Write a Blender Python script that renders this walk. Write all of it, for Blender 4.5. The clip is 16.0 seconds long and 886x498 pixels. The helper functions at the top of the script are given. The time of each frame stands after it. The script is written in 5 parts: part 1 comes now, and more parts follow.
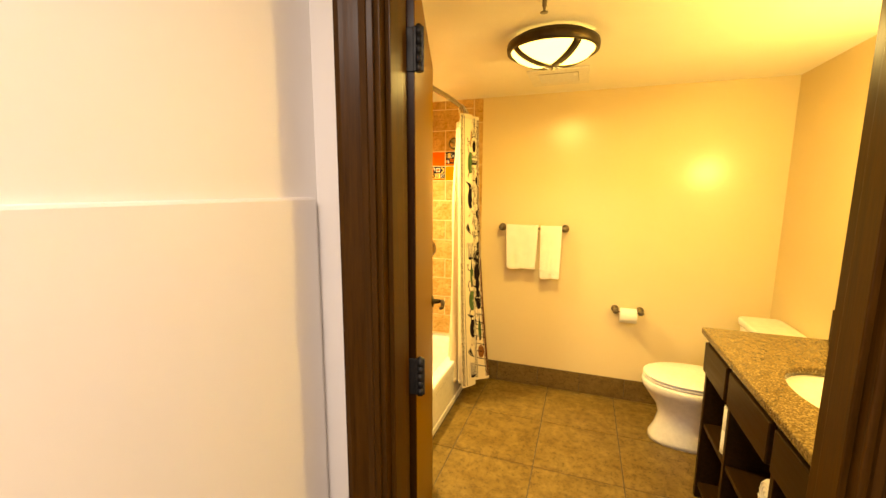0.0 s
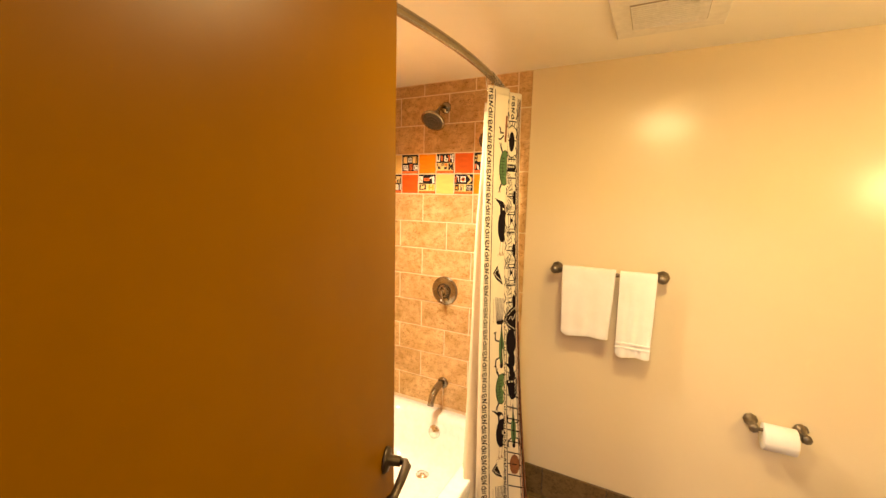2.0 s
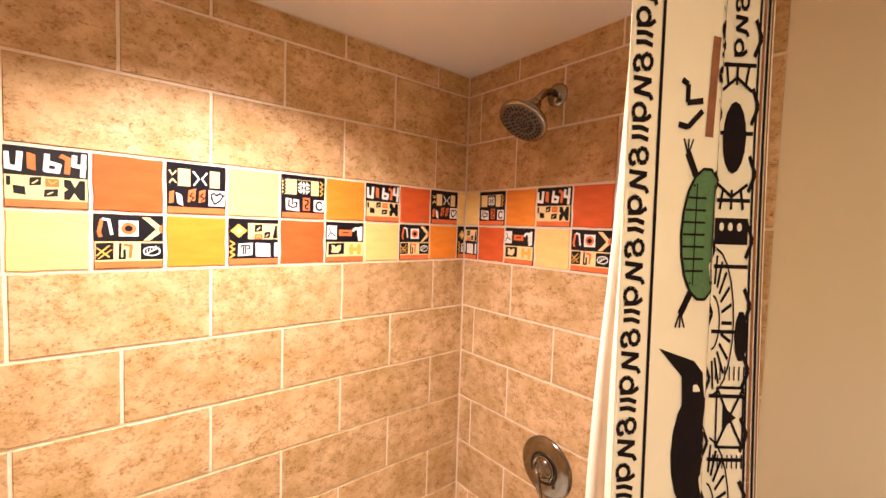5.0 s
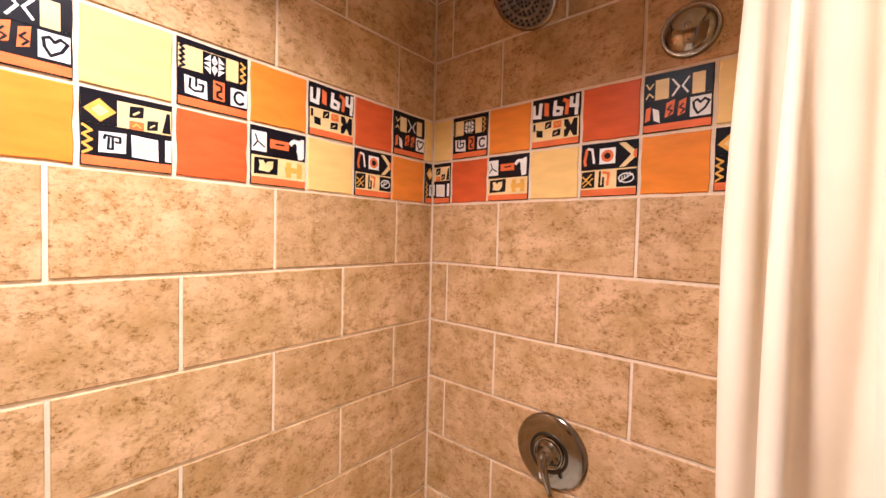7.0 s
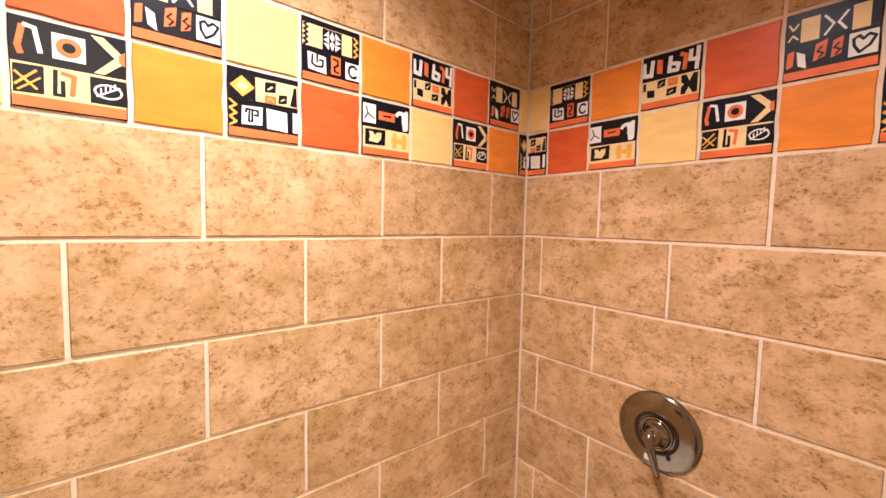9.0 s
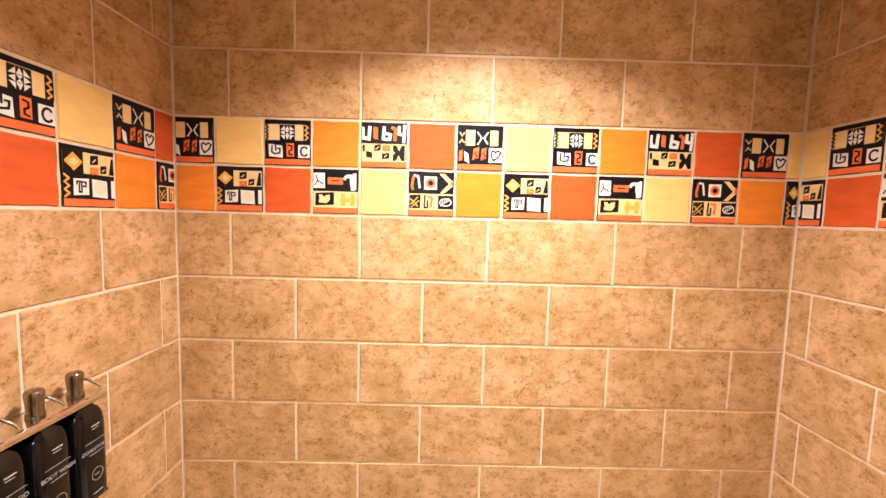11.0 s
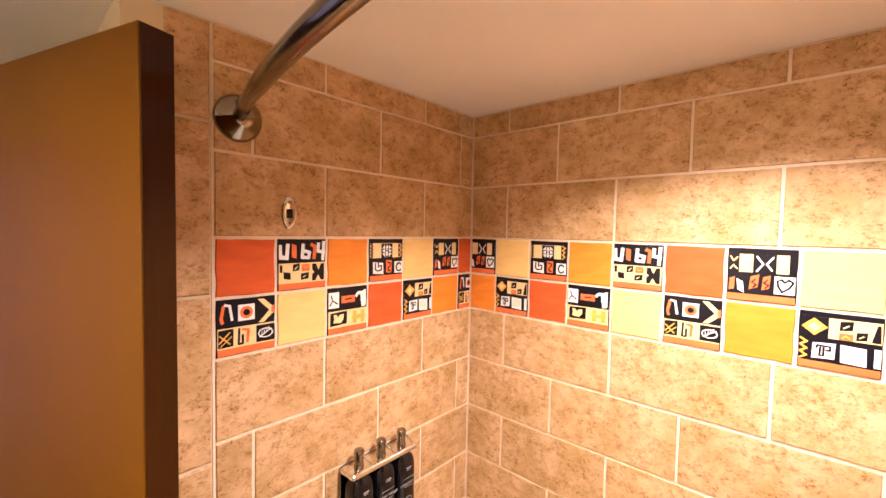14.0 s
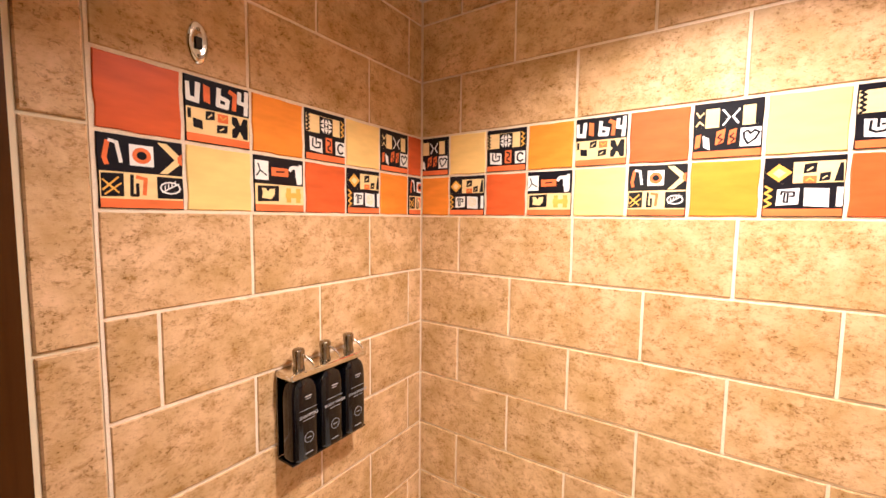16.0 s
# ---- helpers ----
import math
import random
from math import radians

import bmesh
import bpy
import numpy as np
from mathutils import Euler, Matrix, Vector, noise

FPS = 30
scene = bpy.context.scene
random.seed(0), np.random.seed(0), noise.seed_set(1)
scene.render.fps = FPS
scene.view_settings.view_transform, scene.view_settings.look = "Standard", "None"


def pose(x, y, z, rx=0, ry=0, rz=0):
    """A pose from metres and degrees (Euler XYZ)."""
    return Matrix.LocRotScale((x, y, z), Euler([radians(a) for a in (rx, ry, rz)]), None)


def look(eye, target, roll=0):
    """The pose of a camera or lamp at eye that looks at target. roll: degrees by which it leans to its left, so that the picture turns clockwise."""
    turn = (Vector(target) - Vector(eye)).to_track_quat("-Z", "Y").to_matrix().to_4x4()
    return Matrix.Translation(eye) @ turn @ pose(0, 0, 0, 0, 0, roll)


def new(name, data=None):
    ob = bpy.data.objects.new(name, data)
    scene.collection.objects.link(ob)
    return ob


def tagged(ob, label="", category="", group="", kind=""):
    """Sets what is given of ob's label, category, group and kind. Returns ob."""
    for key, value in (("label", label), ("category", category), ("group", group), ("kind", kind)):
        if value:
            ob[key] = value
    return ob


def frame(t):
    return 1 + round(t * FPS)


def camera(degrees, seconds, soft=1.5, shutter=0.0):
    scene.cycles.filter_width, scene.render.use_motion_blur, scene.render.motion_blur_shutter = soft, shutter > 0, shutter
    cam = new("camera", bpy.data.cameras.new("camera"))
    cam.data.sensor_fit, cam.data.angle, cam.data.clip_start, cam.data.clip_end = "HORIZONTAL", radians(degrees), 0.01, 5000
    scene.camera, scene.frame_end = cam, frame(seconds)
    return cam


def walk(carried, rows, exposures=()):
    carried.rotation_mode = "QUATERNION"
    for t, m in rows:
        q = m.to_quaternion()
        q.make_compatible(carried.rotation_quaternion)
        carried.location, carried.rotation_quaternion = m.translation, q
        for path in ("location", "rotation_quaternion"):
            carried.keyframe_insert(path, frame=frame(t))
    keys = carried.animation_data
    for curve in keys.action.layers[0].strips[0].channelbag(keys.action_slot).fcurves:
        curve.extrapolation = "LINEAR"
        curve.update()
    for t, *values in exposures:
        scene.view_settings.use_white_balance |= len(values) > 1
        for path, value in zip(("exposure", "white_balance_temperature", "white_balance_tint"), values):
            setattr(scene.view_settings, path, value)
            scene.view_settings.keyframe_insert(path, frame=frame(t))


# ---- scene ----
cam = camera(96.0, 16.0)
# seconds, stops, kelvin, tint: the clip's camera starts warm and settles
EXPOSURES = [(0.0, 0.46, 16500, -5), (0.5, 0.27, 11800, 1), (1.0, 0.3, 9400, 0), (1.5, 0.31, 8300, 2), (2.0, 0.24, 7600, 11), (3.0, 0.22, 6400, 20), (3.7, 0.08, 6000, 22), (5.8, -0.46, 5150, 22), (6.5, -0.58, 5100, 23), (8.2, -0.60, 5100, 23), (10.5, -0.43, 5350, 21), (12.5, -0.2, 5450, 22), (14.0, -0.12, 5400, 27), (15.0, -0.13, 5400, 26), (15.5, -0.1, 5350, 21), (16.0, -0.25, 5300, 21)]
PATH = [
    (0, (1.556, -2.983, 1.495), (0.897, -1.117, 1.201), 0.26),
    (0.5, (1.523, -2.688, 1.511), (0.92, -0.805, 1.224), 0.13),
    (1, (1.539, -2.398, 1.516), (0.899, -0.525, 1.238), 0.45),
    (1.5, (1.471, -2.147, 1.524), (0.736, -0.308, 1.257), 0.86),
    (2, (1.387, -1.962, 1.549), (0.457, -0.209, 1.291), 1.26),
    (2.5, (1.37, -1.754, 1.601), (0.213, -0.146, 1.326), 1.24),
    (3, (1.385, -1.524, 1.641), (0.032, -0.072, 1.378), 1.14),
    (3.5, (1.284, -1.34, 1.661), (-0.203, -0.021, 1.443), 1.45),
    (3.7, (1.238, -1.272, 1.681), (-0.289, 0.004, 1.475), 1.35),
    (5.8, (0.845, -0.805, 1.621), (-0.68, 0.488, 1.577), 1.8),
    (6, (0.807, -0.802, 1.59), (-0.678, 0.537, 1.548), 1.7),
    (6.5, (0.753, -0.796, 1.528), (-0.64, 0.639, 1.475), 1.5),
    (7, (0.729, -0.802, 1.484), (-0.571, 0.716, 1.414), 1.4),
    (7.5, (0.711, -0.82, 1.454), (-0.534, 0.742, 1.361), 1.3),
    (8, (0.688, -0.838, 1.44), (-0.557, 0.722, 1.324), 1.4),
    (8.2, (0.683, -0.845, 1.437), (-0.594, 0.689, 1.313), 1.4),
    (10.3, (0.788, -0.851, 1.502), (-1.146, -0.359, 1.359), 1.4),
    (10.5, (0.837, -0.865, 1.52), (-1.125, -0.504, 1.371), 1.5),
    (11, (0.959, -0.863, 1.568), (-1.035, -0.841, 1.405), 1.5),
    (11.5, (1.035, -0.855, 1.618), (-0.936, -1.15, 1.456), 1.4),
    (12, (1.027, -0.813, 1.675), (-0.863, -1.447, 1.516), 1.3),
    (12.5, (0.997, -0.762, 1.732), (-0.785, -1.659, 1.586), 1.3),
    (13, (0.976, -0.74, 1.782), (-0.677, -1.858, 1.654), 1.3),
    (13.5, (0.98, -0.719, 1.818), (-0.568, -1.98, 1.704), 1.3),
    (14, (0.996, -0.713, 1.807), (-0.489, -2.05, 1.716), 1.1),
    (14.5, (0.979, -0.733, 1.763), (-0.494, -2.083, 1.676), 1.1),
    (15, (0.966, -0.738, 1.715), (-0.536, -2.056, 1.627), 0.9),
    (15.5, (0.95, -0.761, 1.634), (-0.625, -1.99, 1.535), 0.7),
    (16, (0.934, -0.785, 1.559), (-0.721, -1.897, 1.405), 0.6),
]
walk(cam, [(t, look(eye, target, roll)) for t, eye, target, roll in PATH], EXPOSURES)

# ---- light ----
LAMP = (1.0, 0.79, 0.43)
world = bpy.data.worlds.new("world")
scene.world = world
world.use_nodes = True
world.node_tree.nodes["Background"].inputs[0].default_value = (1.0, 0.9, 0.75, 1)
world.node_tree.nodes["Background"].inputs[1].default_value = 0.02


def lamp(name, kind, m, energy, colour, **more):
    data = bpy.data.lights.new(name, kind)
    data.energy, data.color = energy, colour
    for key, value in more.items():
        if key == "size":
            data.size = value
        elif key == "radius":
            data.shadow_soft_size = value
        elif key == "spread":
            data.spread = radians(value)
    if kind == "AREA":
        data.shape = "DISK"
    ob = new(name, data)
    ob.matrix_world = m
    return ob


CEIL = 2.163
lamp("downlight_lamp", "AREA", pose(0.43, -0.765, CEIL - 0.012), 24.5, (1.0, 0.84, 0.63), size=0.12, spread=132)
lamp("ceiling_light_lamp", "AREA", pose(1.39, -1.03, CEIL - 0.115), 17, LAMP, size=0.26)
lamp("sconce_lamp", "POINT", pose(2.58, -1.30, 1.66), 21, LAMP, radius=0.06)
# added hall light without a fixture, placed to miss the door face
lamp("unseen_hall_light", "AREA", pose(1.55, -3.6, 2.36), 37, (0.65, 0.64, 1.0), size=0.5)


# ---- materials ----
def nodes_of(name):
    mat = bpy.data.materials.new(name)
    mat.use_nodes = True
    nt = mat.node_tree
    return mat, nt, nt.nodes["Principled BSDF"]


def coords(nt, shuffle):
    """World position, shifted by a random step for each object where pieces repeat."""
    geo = nt.nodes.new("ShaderNodeNewGeometry")
    if not shuffle:
        return geo.outputs["Position"]
    info = nt.nodes.new("ShaderNodeObjectInfo")
    add = nt.nodes.new("ShaderNodeVectorMath")
    add.operation = "MULTIPLY_ADD"
    nt.links.new(info.outputs["Random"], add.inputs[0])
    add.inputs[1].default_value = (37.0, 91.0, 53.0)
    nt.links.new(geo.outputs["Position"], add.inputs[2])
    return add.outputs[0]


def noise_of(nt, where, scale, detail=4, rough=0.55, stretch=None):
    if stretch:
        mp = nt.nodes.new("ShaderNodeMapping")
        mp.inputs["Scale"].default_value = stretch
        nt.links.new(where, mp.inputs["Vector"])
        where = mp.outputs[0]
    n = nt.nodes.new("ShaderNodeTexNoise")
    n.inputs["Scale"].default_value = scale
    n.inputs["Detail"].default_value = detail
    n.inputs["Roughness"].default_value = rough
    nt.links.new(where, n.inputs["Vector"])
    return n.outputs["Fac"]


def ramp_of(nt, fac, stops):
    r = nt.nodes.new("ShaderNodeValToRGB")
    while len(r.color_ramp.elements) < len(stops):
        r.color_ramp.elements.new(0.5)
    for el, (at, col) in zip(r.color_ramp.elements, stops):
        el.position, el.color = at, (*col, 1)
    nt.links.new(fac, r.inputs[0])
    return r.outputs[0]


def mix_of(nt, fac, a, b, how="MIX"):
    m = nt.nodes.new("ShaderNodeMix")
    m.data_type, m.blend_type = "RGBA", how
    for sock, value in ((m.inputs[0], fac), (m.inputs[6], a), (m.inputs[7], b)):
        if isinstance(value, (int, float)):
            sock.default_value = value
        elif isinstance(value, tuple):
            sock.default_value = (*value, 1)
        else:
            nt.links.new(value, sock)
    return m.outputs[2]


def bump_of(nt, bsdf, fac, strength, distance=0.002):
    b = nt.nodes.new("ShaderNodeBump")
    b.inputs["Strength"].default_value, b.inputs["Distance"].default_value = strength, distance
    nt.links.new(fac, b.inputs["Height"])
    nt.links.new(b.outputs[0], bsdf.inputs["Normal"])


def surface(name, dark, light, scale=30, rough=0.5, metal=0.0, bump=0.0, fine=0, shuffle=False, stretch=None, spread=(0.35, 0.65), detail=5, coat=0.0, ior=None, sheen=0.15, grainy=0.25):
    """Two tones mixed by noise, a finer grain in colour and relief, uneven gloss."""
    mat, nt, bsdf = nodes_of(name)
    where = coords(nt, shuffle)
    big = noise_of(nt, where, scale, detail, 0.6, stretch)
    col = ramp_of(nt, big, [(spread[0], dark), (spread[1], light)])
    grain = noise_of(nt, where, fine or scale * 8, 3, 0.6, stretch)
    col = mix_of(nt, grainy, col, ramp_of(nt, grain, [(0.3, tuple(c * 0.7 for c in dark)), (0.7, tuple(min(1, c * 1.12) for c in light))]))
    nt.links.new(col, bsdf.inputs["Base Color"])
    rr = ramp_of(nt, big, [(0.3, (rough * (1 - sheen),) * 3), (0.7, (min(1, rough * (1 + sheen)),) * 3)])
    nt.links.new(rr, bsdf.inputs["Roughness"])
    bsdf.inputs["Metallic"].default_value = metal
    if coat:
        bsdf.inputs["Coat Weight"].default_value = coat
        bsdf.inputs["Coat Roughness"].default_value = 0.12
    if ior:
        bsdf.inputs["IOR"].default_value = ior
    if bump:
        bump_of(nt, bsdf, grain, bump)
    return mat


def stone_tile(name, shadow, base, light, rough=0.45):
    """Mottled stone-look porcelain: cloudy tone, ochre veins, drawn-out brown pitting, pale flecks; each tile a little different."""
    mat, nt, bsdf = nodes_of(name)
    where = coords(nt, True)
    flat = (1.0, 1.0, 1.35)
    cloud = noise_of(nt, where, 12, 6, 0.65)
    col = ramp_of(nt, cloud, [(0.33, base), (0.64, light)])
    blot = noise_of(nt, where, 29, 9, 0.73, flat)
    ochre = tuple(0.55 * s + 0.45 * b for s, b in zip(shadow, base))
    col = mix_of(nt, ramp_of(nt, blot, [(0.47, (0, 0, 0)), (0.58, (0.36, 0.36, 0.36)), (0.74, (0.66, 0.66, 0.66))]), col, ochre)
    spot = noise_of(nt, where, 70, 9, 0.76, flat)
    spot = mix_of(nt, 1.0, ramp_of(nt, spot, [(0.51, (0, 0, 0)), (0.59, (0.78, 0.78, 0.78))]), ramp_of(nt, blot, [(0.42, (0.10, 0.10, 0.10)), (0.64, (1, 1, 1))]), "MULTIPLY")
    col = mix_of(nt, spot, col, shadow)
    pits = noise_of(nt, where, 150, 8, 0.75, flat)
    pit = mix_of(nt, 1.0, ramp_of(nt, pits, [(0.55, (0, 0, 0)), (0.58, (1, 1, 1))]), ramp_of(nt, blot, [(0.42, (0.16, 0.16, 0.16)), (0.62, (1, 1, 1))]), "MULTIPLY")
    col = mix_of(nt, pit, col, tuple(c * 0.66 for c in shadow))
    fleck = ramp_of(nt, noise_of(nt, where, 75, 8, 0.8, flat), [(0.60, (0, 0, 0)), (0.66, (0.55, 0.55, 0.55))])
    col = mix_of(nt, fleck, col, tuple(min(0.9, c * 1.16) for c in light))
    info = nt.nodes.new("ShaderNodeObjectInfo")
    tone = ramp_of(nt, info.outputs["Random"], [(0.0, (0.88, 0.86, 0.83)), (1.0, (1.0, 1.0, 1.0))])
    col = mix_of(nt, 1.0, col, tone, "MULTIPLY")
    nt.links.new(col, bsdf.inputs["Base Color"])
    nt.links.new(ramp_of(nt, blot, [(0.3, (rough * 0.8,) * 3), (0.7, (rough * 1.3,) * 3)]), bsdf.inputs["Roughness"])
    bsdf.inputs["Specular IOR Level"].default_value = 0.3
    bump_of(nt, bsdf, mix_of(nt, 0.5, blot, pits), 0.55, 0.002)
    return mat


def glaze(name, colour, vary=0.12):
    """Hand-painted glaze: brush streaks along the tile, slight pooling, a glossy coat."""
    mat, nt, bsdf = nodes_of(name)
    where = coords(nt, True)
    streak = noise_of(nt, where, 16, 3, 0.5, (1, 1, 3.5))
    dark = tuple(max(0, c * (1 - 1.6 * vary)) for c in colour)
    light = tuple(min(1, c * (1 + vary) + 0.02 * vary) for c in colour)
    nt.links.new(ramp_of(nt, streak, [(0.3, dark), (0.7, light)]), bsdf.inputs["Base Color"])
    bsdf.inputs["Roughness"].default_value = 0.3
    bsdf.inputs["Specular IOR Level"].default_value = 0.2
    bump_of(nt, bsdf, streak, 0.10, 0.001)
    return mat


def cloth(name, a, b, through_light=0.3, weave=900):
    mat, nt, bsdf = nodes_of(name)
    where = coords(nt, False)
    big = noise_of(nt, where, 14, 4)
    nt.links.new(ramp_of(nt, big, [(0.3, a), (0.7, b)]), bsdf.inputs["Base Color"])
    bsdf.inputs["Roughness"].default_value = 0.9
    bsdf.inputs["Sheen Weight"].default_value = 0.15
    bump_of(nt, bsdf, noise_of(nt, where, weave, 2), 0.25, 0.0008)
    if through_light:
        trans = nt.nodes.new("ShaderNodeBsdfTranslucent")
        trans.inputs[0].default_value = (*b, 1)
        mx = nt.nodes.new("ShaderNodeMixShader")
        mx.inputs[0].default_value = through_light
        out = nt.nodes["Material Output"]
        nt.links.new(bsdf.outputs[0], mx.inputs[1])
        nt.links.new(trans.outputs[0], mx.inputs[2])
        nt.links.new(mx.outputs[0], out.inputs[0])
    return mat


def glow(name, colour, strength):
    mat, nt, bsdf = nodes_of(name)
    bsdf.inputs["Base Color"].default_value = (*colour, 1)
    bsdf.inputs["Emission Color"].default_value = (*colour, 1)
    bsdf.inputs["Emission Strength"].default_value = strength
    bsdf.inputs["Roughness"].default_value = 0.4
    return mat


def wood(name, dark, light, rough, axis):
    """Stained timber with grain drawn out along one axis."""
    stretch = [14, 14, 14]
    stretch[axis] = 0.7
    return surface(name, dark, light, 5, rough, fine=22, stretch=tuple(stretch), bump=0.06, detail=6, spread=(0.3, 0.7), ior=1.22)


PAINT = surface("wall_paint", (0.73, 0.60, 0.385), (0.745, 0.615, 0.40), 2, 0.25, fine=30, sheen=0.02, grainy=0.02)
CEILING_PAINT = surface("ceiling_paint", (0.87, 0.83, 0.75), (0.90, 0.86, 0.78), 3, 0.5, bump=0.02, fine=120, sheen=0.03, grainy=0.03)
HALL_PAINT = surface("hall_paint", (0.81, 0.77, 0.73), (0.825, 0.785, 0.745), 2, 0.5, fine=20, sheen=0.03, grainy=0.02)
STONE = stone_tile("stone_tile", (0.275, 0.130, 0.011), (0.50, 0.307, 0.116), (0.725, 0.470, 0.248))
FLOOR_STONE = stone_tile("floor_tile", (0.060, 0.032, 0.007), (0.150, 0.090, 0.027), (0.255, 0.168, 0.062), 0.34)
BASE_STONE = stone_tile("base_tile", (0.075, 0.042, 0.012), (0.145, 0.088, 0.032), (0.20, 0.13, 0.055), 0.4)
GROUT = surface("grout", (0.76, 0.60, 0.42), (0.85, 0.70, 0.51), 60, 0.9, bump=0.3, fine=400)
FLOOR_GROUT = surface("floor_grout", (0.07, 0.05, 0.03), (0.11, 0.08, 0.05), 40, 0.9, bump=0.3, fine=300)
ORANGE = glaze("orange_glaze", (0.80, 0.25, 0.016), 0.07)
RED = glaze("red_glaze", (0.64, 0.108, 0.018), 0.08)
YELLOW = glaze("yellow_glaze", (0.86, 0.58, 0.19), 0.05)
BLACK = glaze("black_glaze", (0.006, 0.005, 0.009), 0.10)
WHITE = glaze("white_glaze", (0.85, 0.82, 0.76), 0.04)
PALE = glaze("pale_yellow_glaze", (0.84, 0.62, 0.28), 0.06)
CORAL = glaze("coral_glaze", (0.78, 0.17, 0.04), 0.10)
MUSTARD = glaze("mustard_glaze", (0.80, 0.42, 0.06), 0.10)
TUB = surface("tub_enamel", (0.80, 0.78, 0.74), (0.84, 0.82, 0.78), 4, 0.16, coat=0.5)
CHINA = surface("vitreous_china", (0.80, 0.78, 0.73), (0.84, 0.82, 0.77), 4, 0.14, coat=0.4)
PLASTIC_WHITE = surface("white_plastic", (0.78, 0.76, 0.72), (0.82, 0.80, 0.76), 6, 0.35)
NICKEL = surface("brushed_nickel", (0.27, 0.235, 0.18), (0.34, 0.30, 0.235), 20, 0.15, 1.0, fine=300)
CHROME = surface("chrome", (0.70, 0.68, 0.64), (0.78, 0.76, 0.72), 10, 0.10, 1.0)
# chrome with its base darkened to stand in for dim reflections
DOME_METAL = surface("dim_reflection_chrome", (0.30, 0.25, 0.19), (0.40, 0.34, 0.26), 14, 0.13, 1.0)
BRONZE = surface("dark_bronze", (0.05, 0.035, 0.022), (0.09, 0.065, 0.04), 18, 0.42, 0.85, bump=0.15, fine=220)
HINGE_BLACK = surface("black_hinge_metal", (0.006, 0.005, 0.004), (0.012, 0.010, 0.008), 40, 0.55, fine=250)
PEWTER = surface("aged_pewter", (0.16, 0.13, 0.09), (0.26, 0.21, 0.15), 24, 0.38, 0.9, bump=0.12, fine=200)
FRAME_WOOD = wood("dark_stained_frame", (0.032, 0.0118, 0.0018), (0.080, 0.031, 0.0052), 0.34, 2)
DOOR_WOOD = surface("door_veneer", (0.128, 0.050, 0.0006), (0.146, 0.059, 0.0009), 2.2, 0.34, fine=30, ior=1.13, sheen=0.04, grainy=0.04)
EDGE_WOOD = wood("door_edge", (0.024, 0.0070, 0.0005), (0.042, 0.0130, 0.0010), 0.32, 2)
CABINET_WOOD = wood("cabinet_wood", (0.016, 0.0065, 0.0018), (0.036, 0.0155, 0.0050), 0.38, 1)
LAMP_GLASS = glow("lamp_glass", (1.0, 0.78, 0.36), 3.2)
LENS_GLASS = glow("downlight_lens", (1.0, 0.90, 0.72), 8.0)
TOWEL = cloth("terry_towel", (0.78, 0.75, 0.68), (0.84, 0.81, 0.75), 0.0, 420)
PAPER = cloth("paper", (0.80, 0.78, 0.74), (0.85, 0.83, 0.79), 0.1, 300)
CLOTH = cloth("curtain_cloth", (0.80, 0.69, 0.50), (0.84, 0.74, 0.56), 0.15)
LINER = cloth("liner_cloth", (0.72, 0.60, 0.42), (0.77, 0.65, 0.47), 0.05)
INK = surface("ink_black", (0.007, 0.004, 0.005), (0.014, 0.008, 0.008), 20, 0.85, ior=1.2)
INK_GREEN = surface("ink_green", (0.05, 0.11, 0.035), (0.09, 0.17, 0.06), 60, 0.85)
INK_BROWN = surface("ink_brown", (0.16, 0.05, 0.015), (0.28, 0.10, 0.03), 50, 0.85)
INK_GREY = surface("ink_grey", (0.17, 0.14, 0.13), (0.26, 0.22, 0.20), 50, 0.85)
BOTTLE = surface("black_bottle", (0.002, 0.002, 0.003), (0.004, 0.004, 0.005), 12, 0.10, ior=1.48)
PRINT_GREY = surface("bottle_print", (0.30, 0.29, 0.28), (0.40, 0.39, 0.37), 30, 0.5)
SPRAY = surface("spray_plate_grey", (0.10, 0.085, 0.07), (0.15, 0.125, 0.10), 40, 0.4, 0.5)
# nozzle rubber, and the painted dark of the socket and slot holes
RUBBER_AND_HOLE = surface("nozzle_rubber_and_hole_shade", (0.010, 0.008, 0.006), (0.018, 0.014, 0.01), 30, 0.8)


def granite():
    mat, nt, bsdf = nodes_of("granite")
    where = coords(nt, False)
    vor = nt.nodes.new("ShaderNodeTexVoronoi")
    vor.inputs["Scale"].default_value = 210
    nt.links.new(where, vor.inputs["Vector"])
    col = ramp_of(nt, vor.outputs["Color"], [(0.15, (0.035, 0.02, 0.008)), (0.4, (0.120, 0.074, 0.030)), (0.62, (0.19, 0.125, 0.056)), (0.85, (0.36, 0.26, 0.14))])
    col = mix_of(nt, 0.42, col, ramp_of(nt, noise_of(nt, where, 45, 6), [(0.35, (0.095, 0.057, 0.022)), (0.65, (0.24, 0.165, 0.082))]))
    nt.links.new(col, bsdf.inputs["Base Color"])
    bsdf.inputs["Roughness"].default_value = 0.16
    return mat


GRANITE = granite()


# ---- mesh helpers ----
def part(name, bm, material, parent=None, label=""):
    """Links a bmesh as one mesh object, under its thing where one is given."""
    me = bpy.data.meshes.new(name)
    bm.to_mesh(me)
    bm.free()
    for mat in material if isinstance(material, (list, tuple)) else [material]:
        me.materials.append(mat)
    ob = new(name, me)
    if parent:
        ob.parent = parent
        ob.matrix_parent_inverse = Matrix.Translation(parent.location).inverted() if parent.type == "EMPTY" and parent.rotation_euler == Euler() else parent.matrix_basis.inverted()
    return tagged(ob, label) if label else ob


def thing(name, at, label, category, group="", kind=""):
    ob = new(name)
    ob.location = at
    ob.empty_display_size = 0.05
    return tagged(ob, label, category, group, kind)


